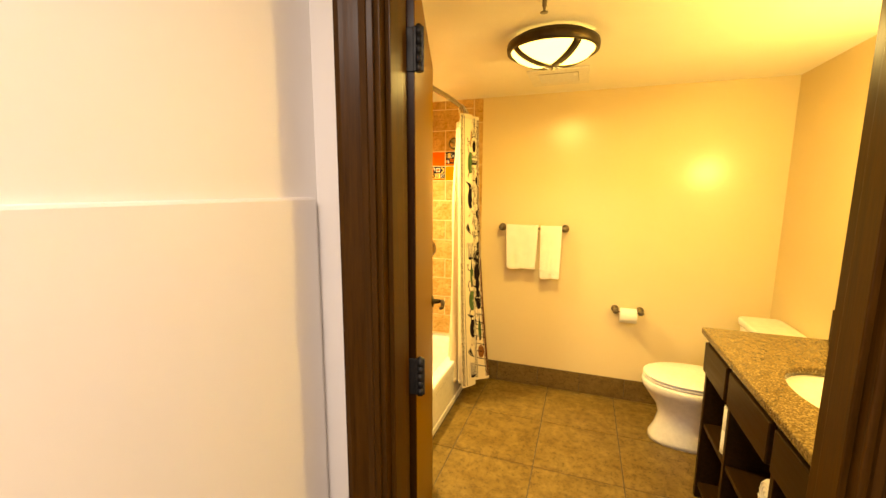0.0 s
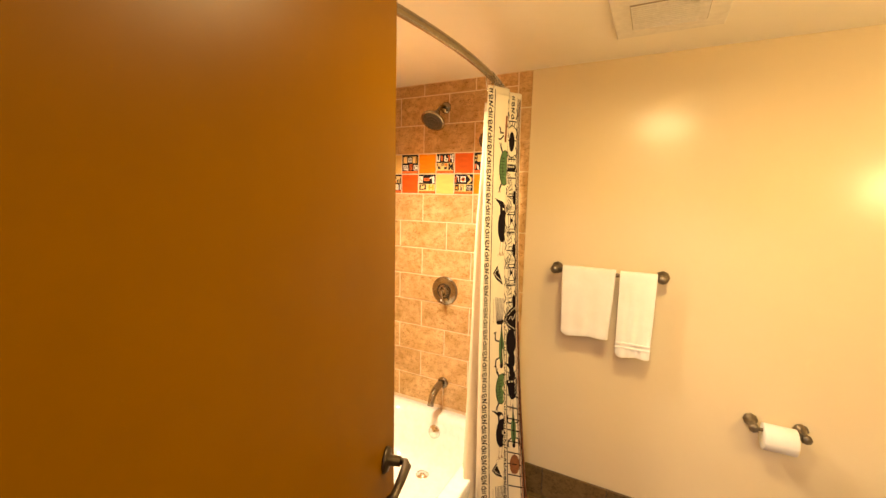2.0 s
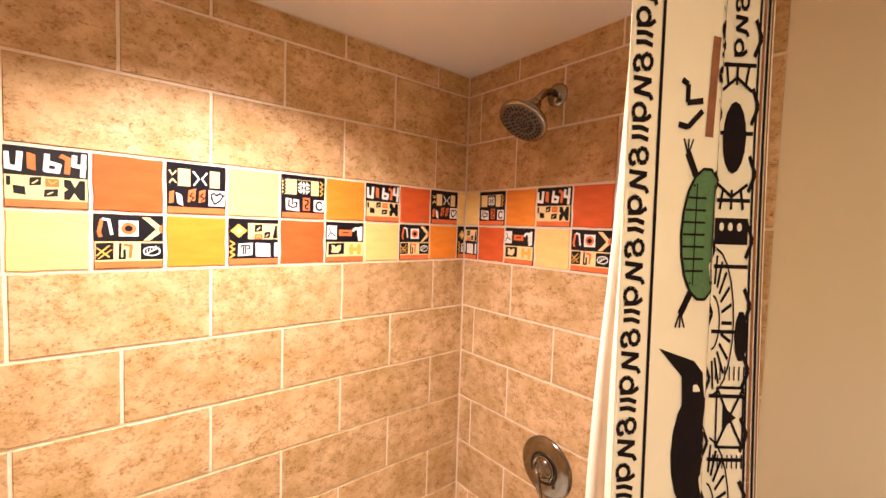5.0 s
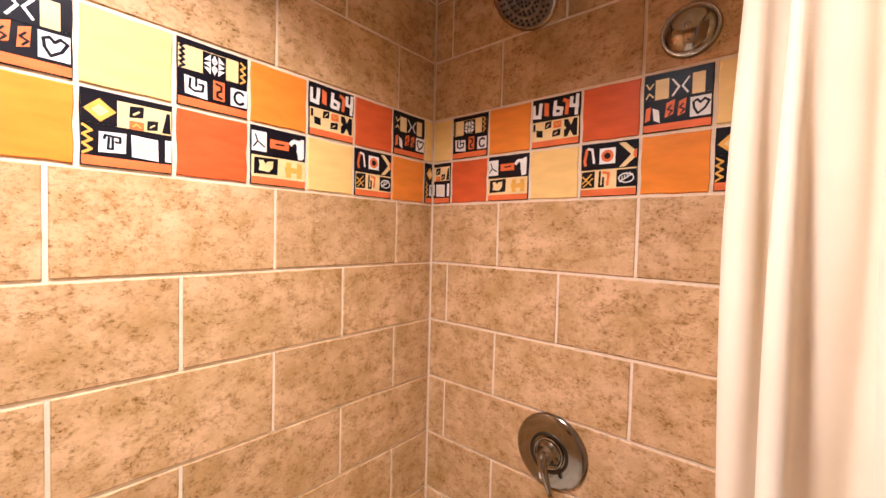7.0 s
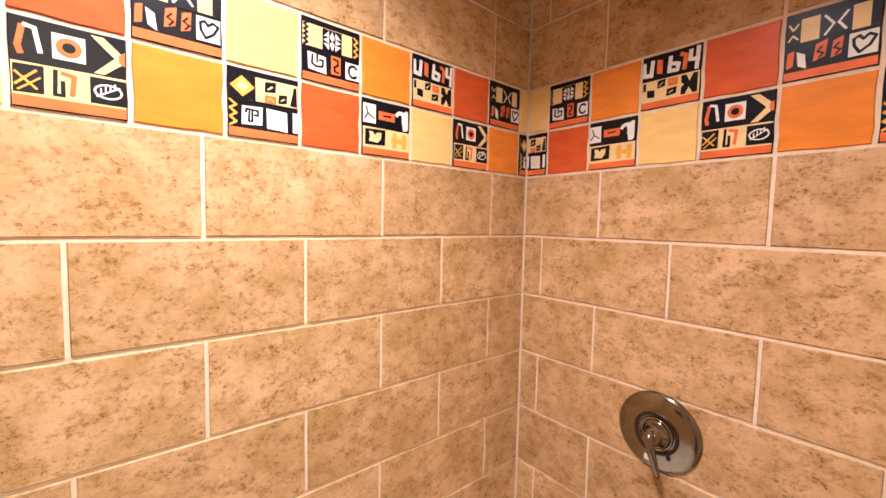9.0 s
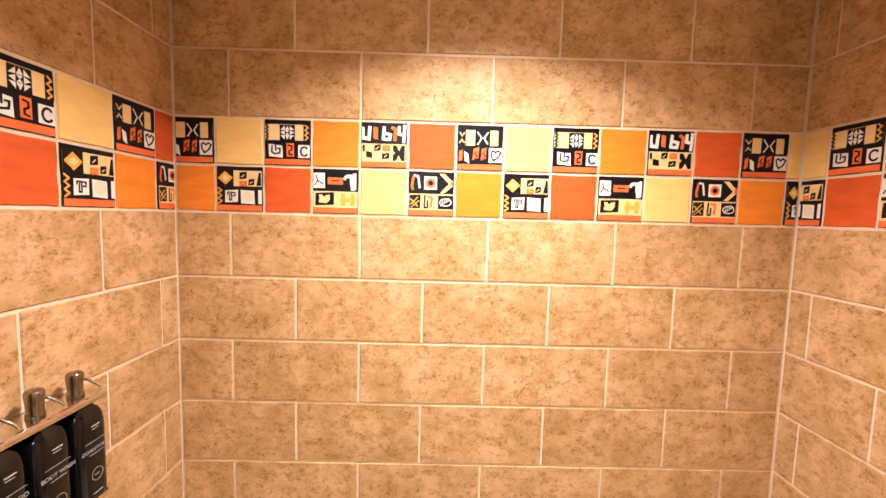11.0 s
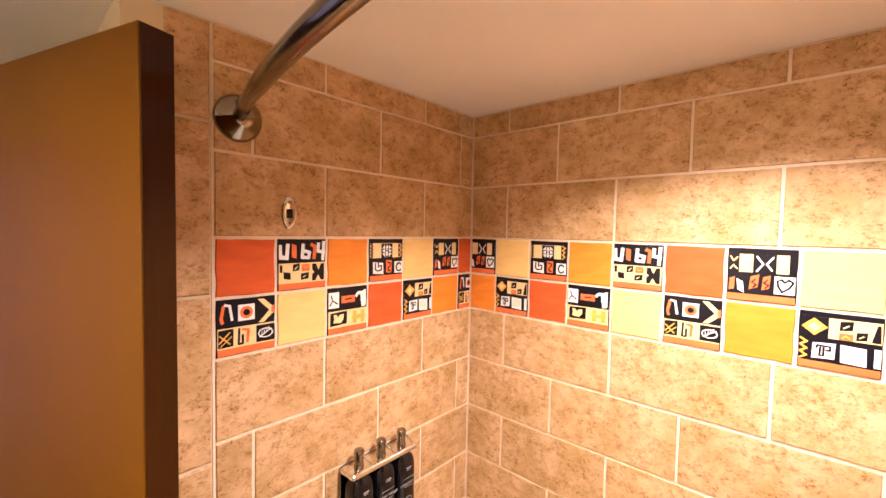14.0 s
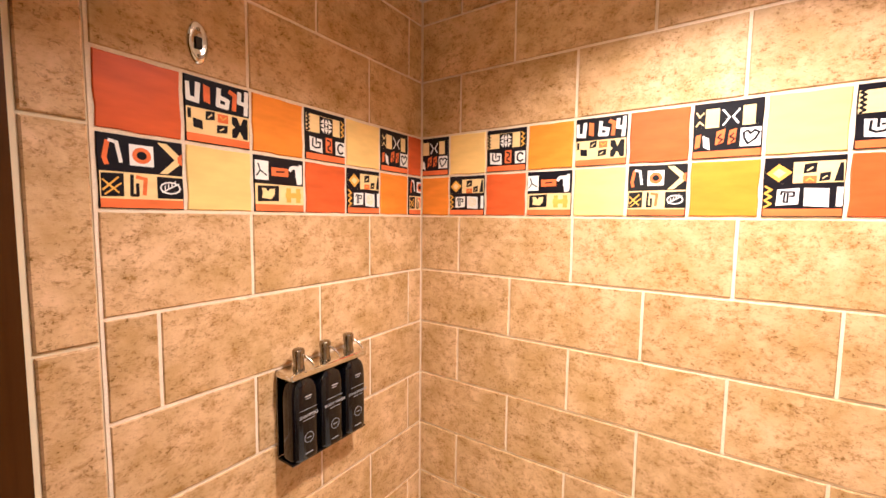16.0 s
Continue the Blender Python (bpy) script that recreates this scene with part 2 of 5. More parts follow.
def soften(bm, width, segments=2, smooth=True):
    bmesh.ops.bevel(bm, geom=[e for e in bm.edges if e.calc_face_angle(0) > 0.6], offset=width, segments=segments, affect="EDGES", profile=0.5, clamp_overlap=True)
    if smooth:
        for f in bm.faces:
            f.smooth = True
    return bm


def block(x0, x1, y0, y1, z0, z1, bevel=0.0, segments=2, bm=None):
    made = bmesh.new()
    bmesh.ops.create_cube(made, size=1)
    for v in made.verts:
        v.co = ((x0 + x1) / 2 + v.co.x * (x1 - x0), (y0 + y1) / 2 + v.co.y * (y1 - y0), (z0 + z1) / 2 + v.co.z * (z1 - z0))
    if bevel:
        soften(made, bevel, segments, False)
    return join(bm, made)


def join(bm, made):
    if bm is None:
        return made
    me = bpy.data.meshes.new("scratch")
    made.to_mesh(me)
    made.free()
    bm.from_mesh(me)
    bpy.data.meshes.remove(me)
    return bm


def lathe(profile, m=Matrix(), seg=32, bm=None, sx=1.0, sy=1.0):
    """Turns (radius, height) pairs about local z, then places them by m."""
    made = bmesh.new()
    rings = []
    for r, h in profile:
        if r < 1e-6:
            rings.append([made.verts.new(m @ Vector((0, 0, h)))])
        else:
            rings.append([made.verts.new(m @ Vector((r * sx * math.cos(2 * math.pi * k / seg), r * sy * math.sin(2 * math.pi * k / seg), h))) for k in range(seg)])
    for a, b in zip(rings, rings[1:]):
        for k in range(seg):
            j = (k + 1) % seg
            if len(a) == 1 and len(b) > 1:
                made.faces.new((a[0], b[k], b[j]))
            elif len(b) == 1 and len(a) > 1:
                made.faces.new((a[k], a[j], b[0]))
            elif len(a) > 1:
                made.faces.new((a[k], a[j], b[j], b[k]))
    bmesh.ops.recalc_face_normals(made, faces=made.faces)
    for f in made.faces:
        f.smooth = True
    return join(bm, made)


def along(direction, at=(0, 0, 0)):
    """The pose whose local z points along direction."""
    return Matrix.Translation(at) @ Vector(direction).to_track_quat("Z", "Y").to_matrix().to_4x4()


def tube(points, radius, seg=12, bm=None, flat=1.0):
    """A round bar swept through points; radius is one number or one for each point."""
    made = bmesh.new()
    pts = [Vector(p) for p in points]
    radii = radius if isinstance(radius, (list, tuple)) else [radius] * len(pts)
    rings = []
    up = None
    for i, p in enumerate(pts):
        d = (pts[min(i + 1, len(pts) - 1)] - pts[max(i - 1, 0)]).normalized()
        if up is None:
            up = d.orthogonal().normalized()
        side = d.cross(up).normalized()
        up = side.cross(d).normalized()
        rings.append([made.verts.new(p + radii[i] * (math.cos(2 * math.pi * k / seg) * side + flat * math.sin(2 * math.pi * k / seg) * up)) for k in range(seg)])
    for a, b in zip(rings, rings[1:]):
        for k in range(seg):
            made.faces.new((a[k], a[(k + 1) % seg], b[(k + 1) % seg], b[k]))
    made.faces.new(rings[0][::-1])
    made.faces.new(rings[-1])
    bmesh.ops.recalc_face_normals(made, faces=made.faces)
    for f in made.faces:
        f.smooth = len(f.verts) == 4
    return join(bm, made)


def arc(centre, radius, a0, a1, n, plane="xz"):
    out = []
    for k in range(n + 1):
        a = radians(a0 + (a1 - a0) * k / n)
        c, s = radius * math.cos(a), radius * math.sin(a)
        x, y, z = centre
        out.append({"xz": (x + c, y, z + s), "yz": (x, y + c, z + s), "xy": (x + c, y + s, z)}[plane])
    return out


def loft(rings, close=True, caps=True, bm=None, smooth=True):
    """Skins closed rings of points, each with the same count."""
    made = bmesh.new()
    vs = [[made.verts.new(p) for p in ring] for ring in rings]
    n = len(vs[0])
    for a, b in zip(vs, vs[1:]):
        for k in range(n if close else n - 1):
            j = (k + 1) % n
            f = made.faces.new((a[k], a[j], b[j], b[k]))
            f.smooth = smooth
    if caps:
        made.faces.new(vs[0][::-1])
        made.faces.new(vs[-1])
    bmesh.ops.recalc_face_normals(made, faces=made.faces)
    return join(bm, made)


def oval(cx, cy, rx, ry, z, n=40, power=2.0, cut=None):
    out = []
    for k in range(n):
        a = 2 * math.pi * k / n
        c, s = math.cos(a), math.sin(a)
        x = cx + rx * math.copysign(abs(c) ** (2 / power), c)
        y = cy + ry * math.copysign(abs(s) ** (2 / power), s)
        out.append((min(x, cut) if cut is not None else x, y, z))
    return out


def structure(name, bm, material, label="", category=""):
    return tagged(part(name, bm, material), label, category, kind="structure")


# ---- shell ----
EASTX, HALLY, DOORY, TUBTOP = 2.70, -2.215, -2.09, 0.315
OPEN0, OPEN1, HEAD = 1.130, 2.010, 2.050
north = structure("wall_north", block(-0.12, EASTX + 0.12, 0.005, 0.13, -0.1, CEIL), PAINT, "cream painted wall with a satin sheen", "wall")
west = structure("wall_west", block(-0.12, -0.003, -1.60, 0.004, -0.1, CEIL), GROUT, "tub wall with pale sanded grout", "wall")
wing = structure("wall_south_tub", block(-0.12, 0.868, DOORY, -1.495, -0.1, CEIL), PAINT, "cream painted wall end beside the tub", "wall")
structure("wall_east", block(EASTX, EASTX + 0.12, -2.3, 0.004, -0.1, CEIL), PAINT, "cream painted wall behind the vanity", "wall")
south = block(-0.12, OPEN0, HALLY, DOORY, -0.1, 2.5)
block(OPEN1, EASTX + 0.12, HALLY, DOORY, -0.1, 2.5, bm=south)
block(OPEN0, OPEN1, HALLY, DOORY, HEAD, 2.5, bm=south)
structure("wall_south", south, HALL_PAINT, "off-white wall with the door opening", "wall")
structure("hall_wall_west", block(0.86, 0.98, -5.2, HALLY, -0.1, 2.5), HALL_PAINT, "off-white hall wall", "wall")
structure("hall_wall_ledge", block(0.98, 0.994, -5.2, HALLY - 0.02, 0.0, 1.478, 0.006), HALL_PAINT, "off-white lower wall panel with a rounded ledge", "wall panel")
structure("hall_wall_east", block(3.0, 3.12, -5.2, HALLY, -0.1, 2.5), HALL_PAINT, "off-white hall wall", "wall")
structure("hall_wall_south", block(0.86, 3.12, -5.3, -5.2, -0.1, 2.5), HALL_PAINT, "off-white hall wall", "wall")
structure("hall_ceiling", block(0.86, 3.12, -5.3, DOORY, 2.42, 2.55), CEILING_PAINT, "off-white hall ceiling", "ceiling")
structure("ceiling", block(-0.12, EASTX + 0.12, DOORY, 0.13, CEIL, CEIL + 0.12), CEILING_PAINT, "pale cream painted ceiling", "ceiling")
floor = structure("floor", block(-0.12, EASTX + 0.12, DOORY - 0.06, 0.13, -0.12, -0.003), FLOOR_GROUT, "bathroom floor of large brown stone-look tiles", "floor")
structure("hall_floor", block(0.86, 3.12, -5.3, DOORY - 0.06, -0.12, 0.0), surface("hall_carpet", (0.13, 0.09, 0.06), (0.2, 0.14, 0.1), 90, 0.95, bump=0.5, fine=500), "brown hall carpet", "floor")
structure("grout_north", block(-0.003, 0.745, 0.003, 0.005, TUBTOP - 0.05, CEIL), GROUT, "pale grout bed behind wall tiles", "grout")
structure("grout_south", block(-0.003, 0.745, -1.495, -1.493, TUBTOP - 0.05, CEIL), GROUT, "pale grout bed behind wall tiles", "grout")

# ---- door frame and door ----
def casing_profile(x_in, out, y0, sign):
    """Stepped casing: outline in x (away from the opening) and y (towards the viewer)."""
    steps = [(0, 0), (0, 0.012), (0.010, 0.016), (0.016, 0.012), (0.030, 0.014), (0.048, 0.022), (0.058, 0.026), (0.066, 0.030), (out, 0.030), (out, 0)]
    return [(x_in + sign * dx, y0 - dy) for dx, dy in steps]


def casing(x_in, sign, y0, name):
    prof = casing_profile(x_in, 0.078, y0, sign)
    return part(name, loft([[(x, y, z) for x, y in prof] for z in (0.0, HEAD + 0.075)], smooth=False), FRAME_WOOD, door_frame)


door_frame = tagged(thing("door_frame", (1.55, HALLY, 0), "dark stained wooden door frame with stepped casing", "door frame"), kind="structure")
casing(OPEN0 + 0.006, -1, HALLY, "casing")
casing(OPEN1 - 0.006, 1, HALLY, "casing")
head_prof = [(y, z) for z, y in [(HEAD, HALLY), (HEAD, HALLY - 0.014), (HEAD + 0.03, HALLY - 0.014), (HEAD + 0.05, HALLY - 0.024), (HEAD + 0.075, HALLY - 0.03), (HEAD + 0.075, HALLY)]]
part("head_casing", loft([[(x, y, z) for y, z in head_prof] for x in (OPEN0 - 0.07, OPEN1 + 0.07)], smooth=False), FRAME_WOOD, door_frame)
part("jamb", block(OPEN0 + 0.001, OPEN0 + 0.018, HALLY - 0.003, DOORY + 0.003, 0, HEAD, 0.002), FRAME_WOOD, door_frame)
part("jamb", block(OPEN1 - 0.018, OPEN1 - 0.001, HALLY - 0.003, DOORY + 0.003, 0, HEAD, 0.002), FRAME_WOOD, door_frame)
part("head_jamb", block(OPEN0 + 0.018, OPEN1 - 0.018, HALLY - 0.003, DOORY + 0.003, HEAD - 0.018, HEAD - 0.001, 0.002), FRAME_WOOD, door_frame)
part("door_stop", block(OPEN0 + 0.018, OPEN0 + 0.030, HALLY + 0.02, DOORY - 0.045, 0, HEAD - 0.018, 0.002), FRAME_WOOD, door_frame)
part("door_stop", block(OPEN1 - 0.030, OPEN1 - 0.018, HALLY + 0.02, DOORY - 0.045, 0, HEAD - 0.018, 0.002), FRAME_WOOD, door_frame)

# leaf: local x runs from the hinge to the free edge, local y towards the room behind it
DOOR_TURN, DOOR_W = 108.1, 0.853
door = thing("door_1", (1.158, -2.062, 0.0), "open flat wooden door with warm brown veneer", "door")
tagged(door, kind="structure")
door.matrix_basis = pose(1.158, -2.062, 0.0, 0, 0, DOOR_TURN)


def local(name, bm, material, label="", parent=None):
    """A part given in the leaf's own axes."""
    ob = part(name, bm, material)
    ob.parent = parent or door
    return tagged(ob, label) if label else ob


leaf = local("leaf", block(0.0, DOOR_W, 0.0, 0.038, 0.012, 2.027, 0.002), DOOR_WOOD)
local("edge_band", block(DOOR_W - 0.0005, DOOR_W + 0.0022, 0.0015, 0.0365, 0.014, 2.025), EDGE_WOOD, "dark brown door edge")
# this band's dark tone also paints the shaded gap at the jamb
local("hinge_edge_band", block(-0.0022, 0.0005, 0.0015, 0.0365, 0.014, 2.025), EDGE_WOOD, "dark brown door edge")
for z in (0.22, 1.005, 1.821):
    h = block(-0.006, 0.0, 0.002, 0.036, z - 0.05, z + 0.05, 0.002)
    block(-0.010, 0.0, -0.022, 0.004, z - 0.05, z + 0.05, 0.002, bm=h)
    for k in range(5):
        tube([(-0.006, -0.010, z - 0.051 + 0.0205 * k), (-0.006, -0.010, z - 0.032 + 0.0205 * k)], 0.0085, bm=h)
    lathe([(0, 0.006), (0.006, 0.003), (0.0085, 0)], Matrix.Translation((-0.006, -0.010, z + 0.0515)), 12, h)
    local("hinge", h, HINGE_BLACK, "black butt hinge")
for side, y0 in ((-1, 0.0), (1, 0.038)):
    hb = lathe([(0, 0.0), (0.027, 0.0), (0.027, 0.004), (0.024, 0.008), (0.012, 0.010), (0.010, 0.034), (0.0, 0.036)], along((0, side, 0), (DOOR_W - 0.065, y0, 0.985)), 28)
    handle = local("door_handle", hb, BRONZE, "dark bronze lever handle")
    y1 = y0 + side * 0.045
    lever = tube([(DOOR_W - 0.065, y0 + side * 0.03, 0.985), (DOOR_W - 0.066, y1, 0.986), (DOOR_W - 0.078, y1 + side * 0.006, 0.987), (DOOR_W - 0.12, y1 + side * 0.006, 0.986), (DOOR_W - 0.165, y1 + side * 0.004, 0.984), (DOOR_W - 0.172, y1 - side * 0.006, 0.982)], [0.009, 0.009, 0.010, 0.009, 0.008, 0.006], 12, flat=0.8)
    lv = part("lever", lever, BRONZE)
    lv.parent = handle
local("latch_plate", block(DOOR_W + 0.0022, DOOR_W + 0.0035, 0.010, 0.034, 0.95, 1.02, 0.001), PEWTER)

# ---- tub ----
tub = thing("bathtub", (0.38, -0.745, 0.0), "white enamelled alcove bathtub with a plain apron", "bathtub")
TW, T0, T1 = 0.756, -1.486, -0.004
cy, hy = (T0 + T1) / 2, (T1 - T0) / 2


def tub_ring(inset_x0, inset_x1, inset_y, z, power, n=64):
    x0, x1 = 0.0 + inset_x0, TW - inset_x1
    return oval((x0 + x1) / 2, cy, (x1 - x0) / 2, hy - inset_y, z, n, power)


bowl = loft([tub_ring(0, 0, 0, TUBTOP - 0.03, 30), tub_ring(0, 0, 0, TUBTOP - 0.006, 30), tub_ring(0.004, 0.006, 0.004, TUBTOP, 24), tub_ring(0.045, 0.07, 0.06, TUBTOP, 9),
             tub_ring(0.056, 0.082, 0.075, TUBTOP - 0.006, 8), tub_ring(0.065, 0.092, 0.088, TUBTOP - 0.03, 7), tub_ring(0.085, 0.115, 0.12, 0.14, 6), tub_ring(0.10, 0.13, 0.15, 0.075, 5), tub_ring(0.15, 0.18, 0.22, 0.05, 4),
             tub_ring(0.25, 0.27, 0.5, 0.046, 3)], caps=False)
bowl.verts.ensure_lookup_table()
bmesh.ops.contextual_create(bowl, geom=[e for e in bowl.edges if e.is_boundary and all(v.co.z < 0.05 for v in e.verts)])
part("basin", bowl, TUB, tub)
apron = block(0.715, TW - 0.004, T0, T1, 0.0, TUBTOP - 0.028, 0.004)
block(TW - 0.02, TW, T0 + 0.001, T1 - 0.001, TUBTOP - 0.07, TUBTOP - 0.028, 0.006, bm=apron)
block(TW - 0.02, TW + 0.002, T0 + 0.001, T1 - 0.001, 0.0, 0.045, 0.005, bm=apron)
part("apron", apron, TUB, tub)
drain = lathe([(0.0, 0.010), (0.014, 0.010), (0.020, 0.006), (0.022, 0.003), (0.034, 0.002), (0.036, 0.0)], Matrix.Translation((0.377, -0.24, 0.052)), 28)
part("drain_stopper", drain, CHROME, tub, "chrome drain stopper")
over = lathe([(0.0, 0.016), (0.006, 0.016), (0.010, 0.012), (0.030, 0.011), (0.036, 0.006), (0.037, 0.0)], along((0, -1, 0.25), (0.372, -0.103, 0.225)), 28)
part("overflow_plate", over, CHROME, tub, "round chrome overflow plate")

# ---- shower fittings ----
head = thing("overhead_shower", (0.345, 0.0, 2.02), "brushed nickel shower head on a bent arm", "shower head")
part("flange", lathe([(0.0, 0.014), (0.012, 0.014), (0.022, 0.010), (0.030, 0.004), (0.031, 0.0)], along((0, -1, 0), (0.345, 0.0, 2.025)), 28), NICKEL, head)
part("arm", tube([(0.345, 0.0, 2.025), (0.345, -0.03, 2.027), (0.345, -0.055, 2.02), (0.345, -0.078, 2.0), (0.345, -0.092, 1.978)], 0.0095, 12), NICKEL, head)
hd = along((-0.05, -0.62, -0.78), (0.342, -0.086, 1.987)) @ Matrix.Scale(1.13, 4)
body = lathe([(0.0, -0.004), (0.014, 0.0), (0.017, 0.010), (0.015, 0.020), (0.022, 0.026), (0.042, 0.040), (0.054, 0.052), (0.057, 0.058), (0.0565, 0.061), (0.050, 0.0625), (0.0, 0.0630)], hd, 40)
shell = part("spray_body", body, NICKEL, head)
part("spray_plate", lathe([(0.049, 0.0625), (0.047, 0.0645), (0.032, 0.0650), (0.0315, 0.0643), (0.029, 0.0643), (0.0285, 0.0650), (0.017, 0.0652), (0.0165, 0.0645), (0.014, 0.0645), (0.0135, 0.0655), (0.0, 0.066)], hd, 40), SPRAY, shell, "grey ringed spray plate")
nozzle_mesh = bpy.data.meshes.new("nozzle")
nz = lathe([(0.0026, 0.0635), (0.0023, 0.0668), (0.0, 0.0670)], Matrix(), 7)
nz.to_mesh(nozzle_mesh)
nz.free()
nozzle_mesh.materials.append(RUBBER_AND_HOLE)
for r, n in ((0.006, 5), (0.0115, 10), (0.0205, 14), (0.0255, 18), (0.036, 22), (0.043, 26)):
    for k in range(n):
        a = 2 * math.pi * (k + 0.5 * (n % 4 == 2)) / n
        ob = new("nozzle", nozzle_mesh)
        ob.parent = shell
        ob.matrix_basis = hd @ Matrix.Translation((r * math.cos(a), r * math.sin(a), 0))

dome = thing("access_cover", (0.591, 0.0, 1.845), "round domed metal access cover on the tile", "cover")
part("dome", lathe([(0.0, 0.026), (0.012, 0.0255), (0.024, 0.022), (0.033, 0.016), (0.038, 0.010), (0.0395, 0.006), (0.041, 0.006), (0.0425, 0.009), (0.0455, 0.006), (0.0465, 0.0)], along((0, -1, 0), (0.591, 0.0, 1.845)), 36), DOME_METAL, dome)
part("screw_cap", lathe([(0.0, 0.029), (0.003, 0.0288), (0.0055, 0.027), (0.006, 0.023)], along((0, -1, 0), (0.591, 0.0, 1.845)), 16), DOME_METAL, dome)

valve = thing("shower_valve", (0.364, 0.0, 1.024), "brushed nickel shower valve with a lever", "shower valve")
vm = along((0, -1, 0), (0.364, 0.0, 1.024))
part("escutcheon", lathe([(0.0, 0.012), (0.050, 0.012), (0.060, 0.010), (0.072, 0.008), (0.080, 0.004), (0.081, 0.0)], vm, 48), NICKEL, valve)
part("dial_ring", lathe([(0.037, 0.0115), (0.037, 0.0145), (0.043, 0.0145), (0.044, 0.0115)], vm, 48), BRONZE, valve, "dark engraved dial ring")
part("hub", lathe([(0.034, 0.012), (0.034, 0.016), (0.032, 0.018), (0.029, 0.018), (0.028, 0.0155), (0.025, 0.0155), (0.024, 0.020), (0.021, 0.022), (0.019, 0.030), (0.016, 0.036), (0.015, 0.041), (0.010, 0.044), (0.0, 0.0445)], vm, 36), NICKEL, valve)
part("mark", block(0.344, 0.355, -0.0132, -0.0120, 0.962, 0.974, 0.0003), PLASTIC_WHITE, valve, "small pale indicator mark")
part("lever", tube([(0.362, -0.036, 1.036), (0.365, -0.046, 1.020), (0.372, -0.045, 0.992), (0.381, -0.042, 0.962), (0.383, -0.041, 0.953)], [0.009, 0.010, 0.0075, 0.0052, 0.004], 14), NICKEL, valve)

spout = thing("tub_spout", (0.365, 0.0, 0.475), "brushed nickel tub spout", "tub spout")
part("flange", lathe([(0.0, 0.012), (0.026, 0.012), (0.032, 0.006), (0.033, 0.0)], along((0, -1, 0), (0.365, 0.0, 0.475)), 28), NICKEL, spout)
part("pipe", tube([(0.365, -0.004, 0.475), (0.365, -0.05, 0.478), (0.366, -0.09, 0.470), (0.367, -0.125, 0.448), (0.368, -0.145, 0.418), (0.368, -0.150, 0.402)], [0.022, 0.021, 0.020, 0.019, 0.018, 0.018], 20), NICKEL, spout)

hook = thing("wall_hook_plate", (0.603, -1.49, 1.837), "small oval chrome latch plate on the tile", "hook plate")
part("plate", lathe([(0.0, 0.004), (0.009, 0.004), (0.0125, 0.0055), (0.0155, 0.004), (0.0165, 0.0)], along((0, 1, 0), (0.603, -1.49, 1.837)), 32, sx=1.0, sy=2.05), CHROME, hook)
# no hole is cut: a near-black block paints the socket's shade
part("socket", block(0.598, 0.608, -1.4849, -1.4835, 1.827, 1.845, 0.0004), RUBBER_AND_HOLE, hook, "dark inlay painted as the shaded socket opening")
for dz in (-0.021, 0.021):
    part("screw", lathe([(0.0, 0.002), (0.0025, 0.0015), (0.003, 0.0)], along((0, 1, 0), (0.603, -1.4855, 1.837 + dz)), 12), NICKEL, hook)

shelf = thing("corner_soap_shelf", (0.0, -0.66, 0.44), "small white soap ledge on the tiled wall", "soap dish")
sd = loft([oval(0.0, -0.70, 0.07, 0.075, z, 24, 4) for z in (0.40, 0.42)] + [oval(0.0, -0.70, 0.085, 0.085, 0.455, 24, 4), oval(0.0, -0.70, 0.085, 0.085, 0.466, 24, 4), oval(0.0, -0.70, 0.074, 0.074, 0.466, 24, 4), oval(0.0, -0.70, 0.066, 0.066, 0.448, 24, 4)])
bmesh.ops.bisect_plane(sd, geom=sd.verts[:] + sd.edges[:] + sd.faces[:], plane_co=(0.001, 0, 0), plane_no=(-1, 0, 0), clear_outer=True)
part("dish", sd, CHINA, shelf)

# ---- curved shower rod ----
ROD_Z = 2.005


def rod_at(y):
    return 0.70 + 0.108 * (1 - ((y + 0.745) / 0.745) ** 2)


rod = thing("shower_rod", (0.70, -0.745, ROD_Z), "curved brushed nickel shower curtain rod", "shower rod")
ys = [-1.468 + 1.446 * k / 40 for k in range(41)]
part("tube", tube([(rod_at(y), y, ROD_Z) for y in ys], [0.0135 if y > -1.30 else 0.0118 for y in ys], 16), NICKEL, rod)
for y, side in ((-1.49, 1), (0.0, -1)):
    part("flange", lathe([(0.0, 0.030), (0.017, 0.030), (0.020, 0.027), (0.026, 0.018), (0.036, 0.010), (0.041, 0.006), (0.043, 0.0)], along((0, side, 0), (0.70, y, ROD_Z)), 36), NICKEL, rod)

# ---- shower curtain and liner ----
def spline(pts, n):
    """Catmull-Rom through plan points, n steps a span."""
    p = [Vector(q) for q in pts]
    p = [2 * p[0] - p[1], *p, 2 * p[-1] - p[-2]]
    out = []
    for i in range(1, len(p) - 2):
        for k in range(n):
            t = k / n
            out.append(0.5 * (2 * p[i] + (p[i + 1] - p[i - 1]) * t + (2 * p[i - 1] - 5 * p[i] + 4 * p[i + 1] - p[i + 2]) * t * t + (3 * p[i] - p[i - 1] - 3 * p[i + 1] + p[i + 2]) * t ** 3))
    return out + [p[-2]]


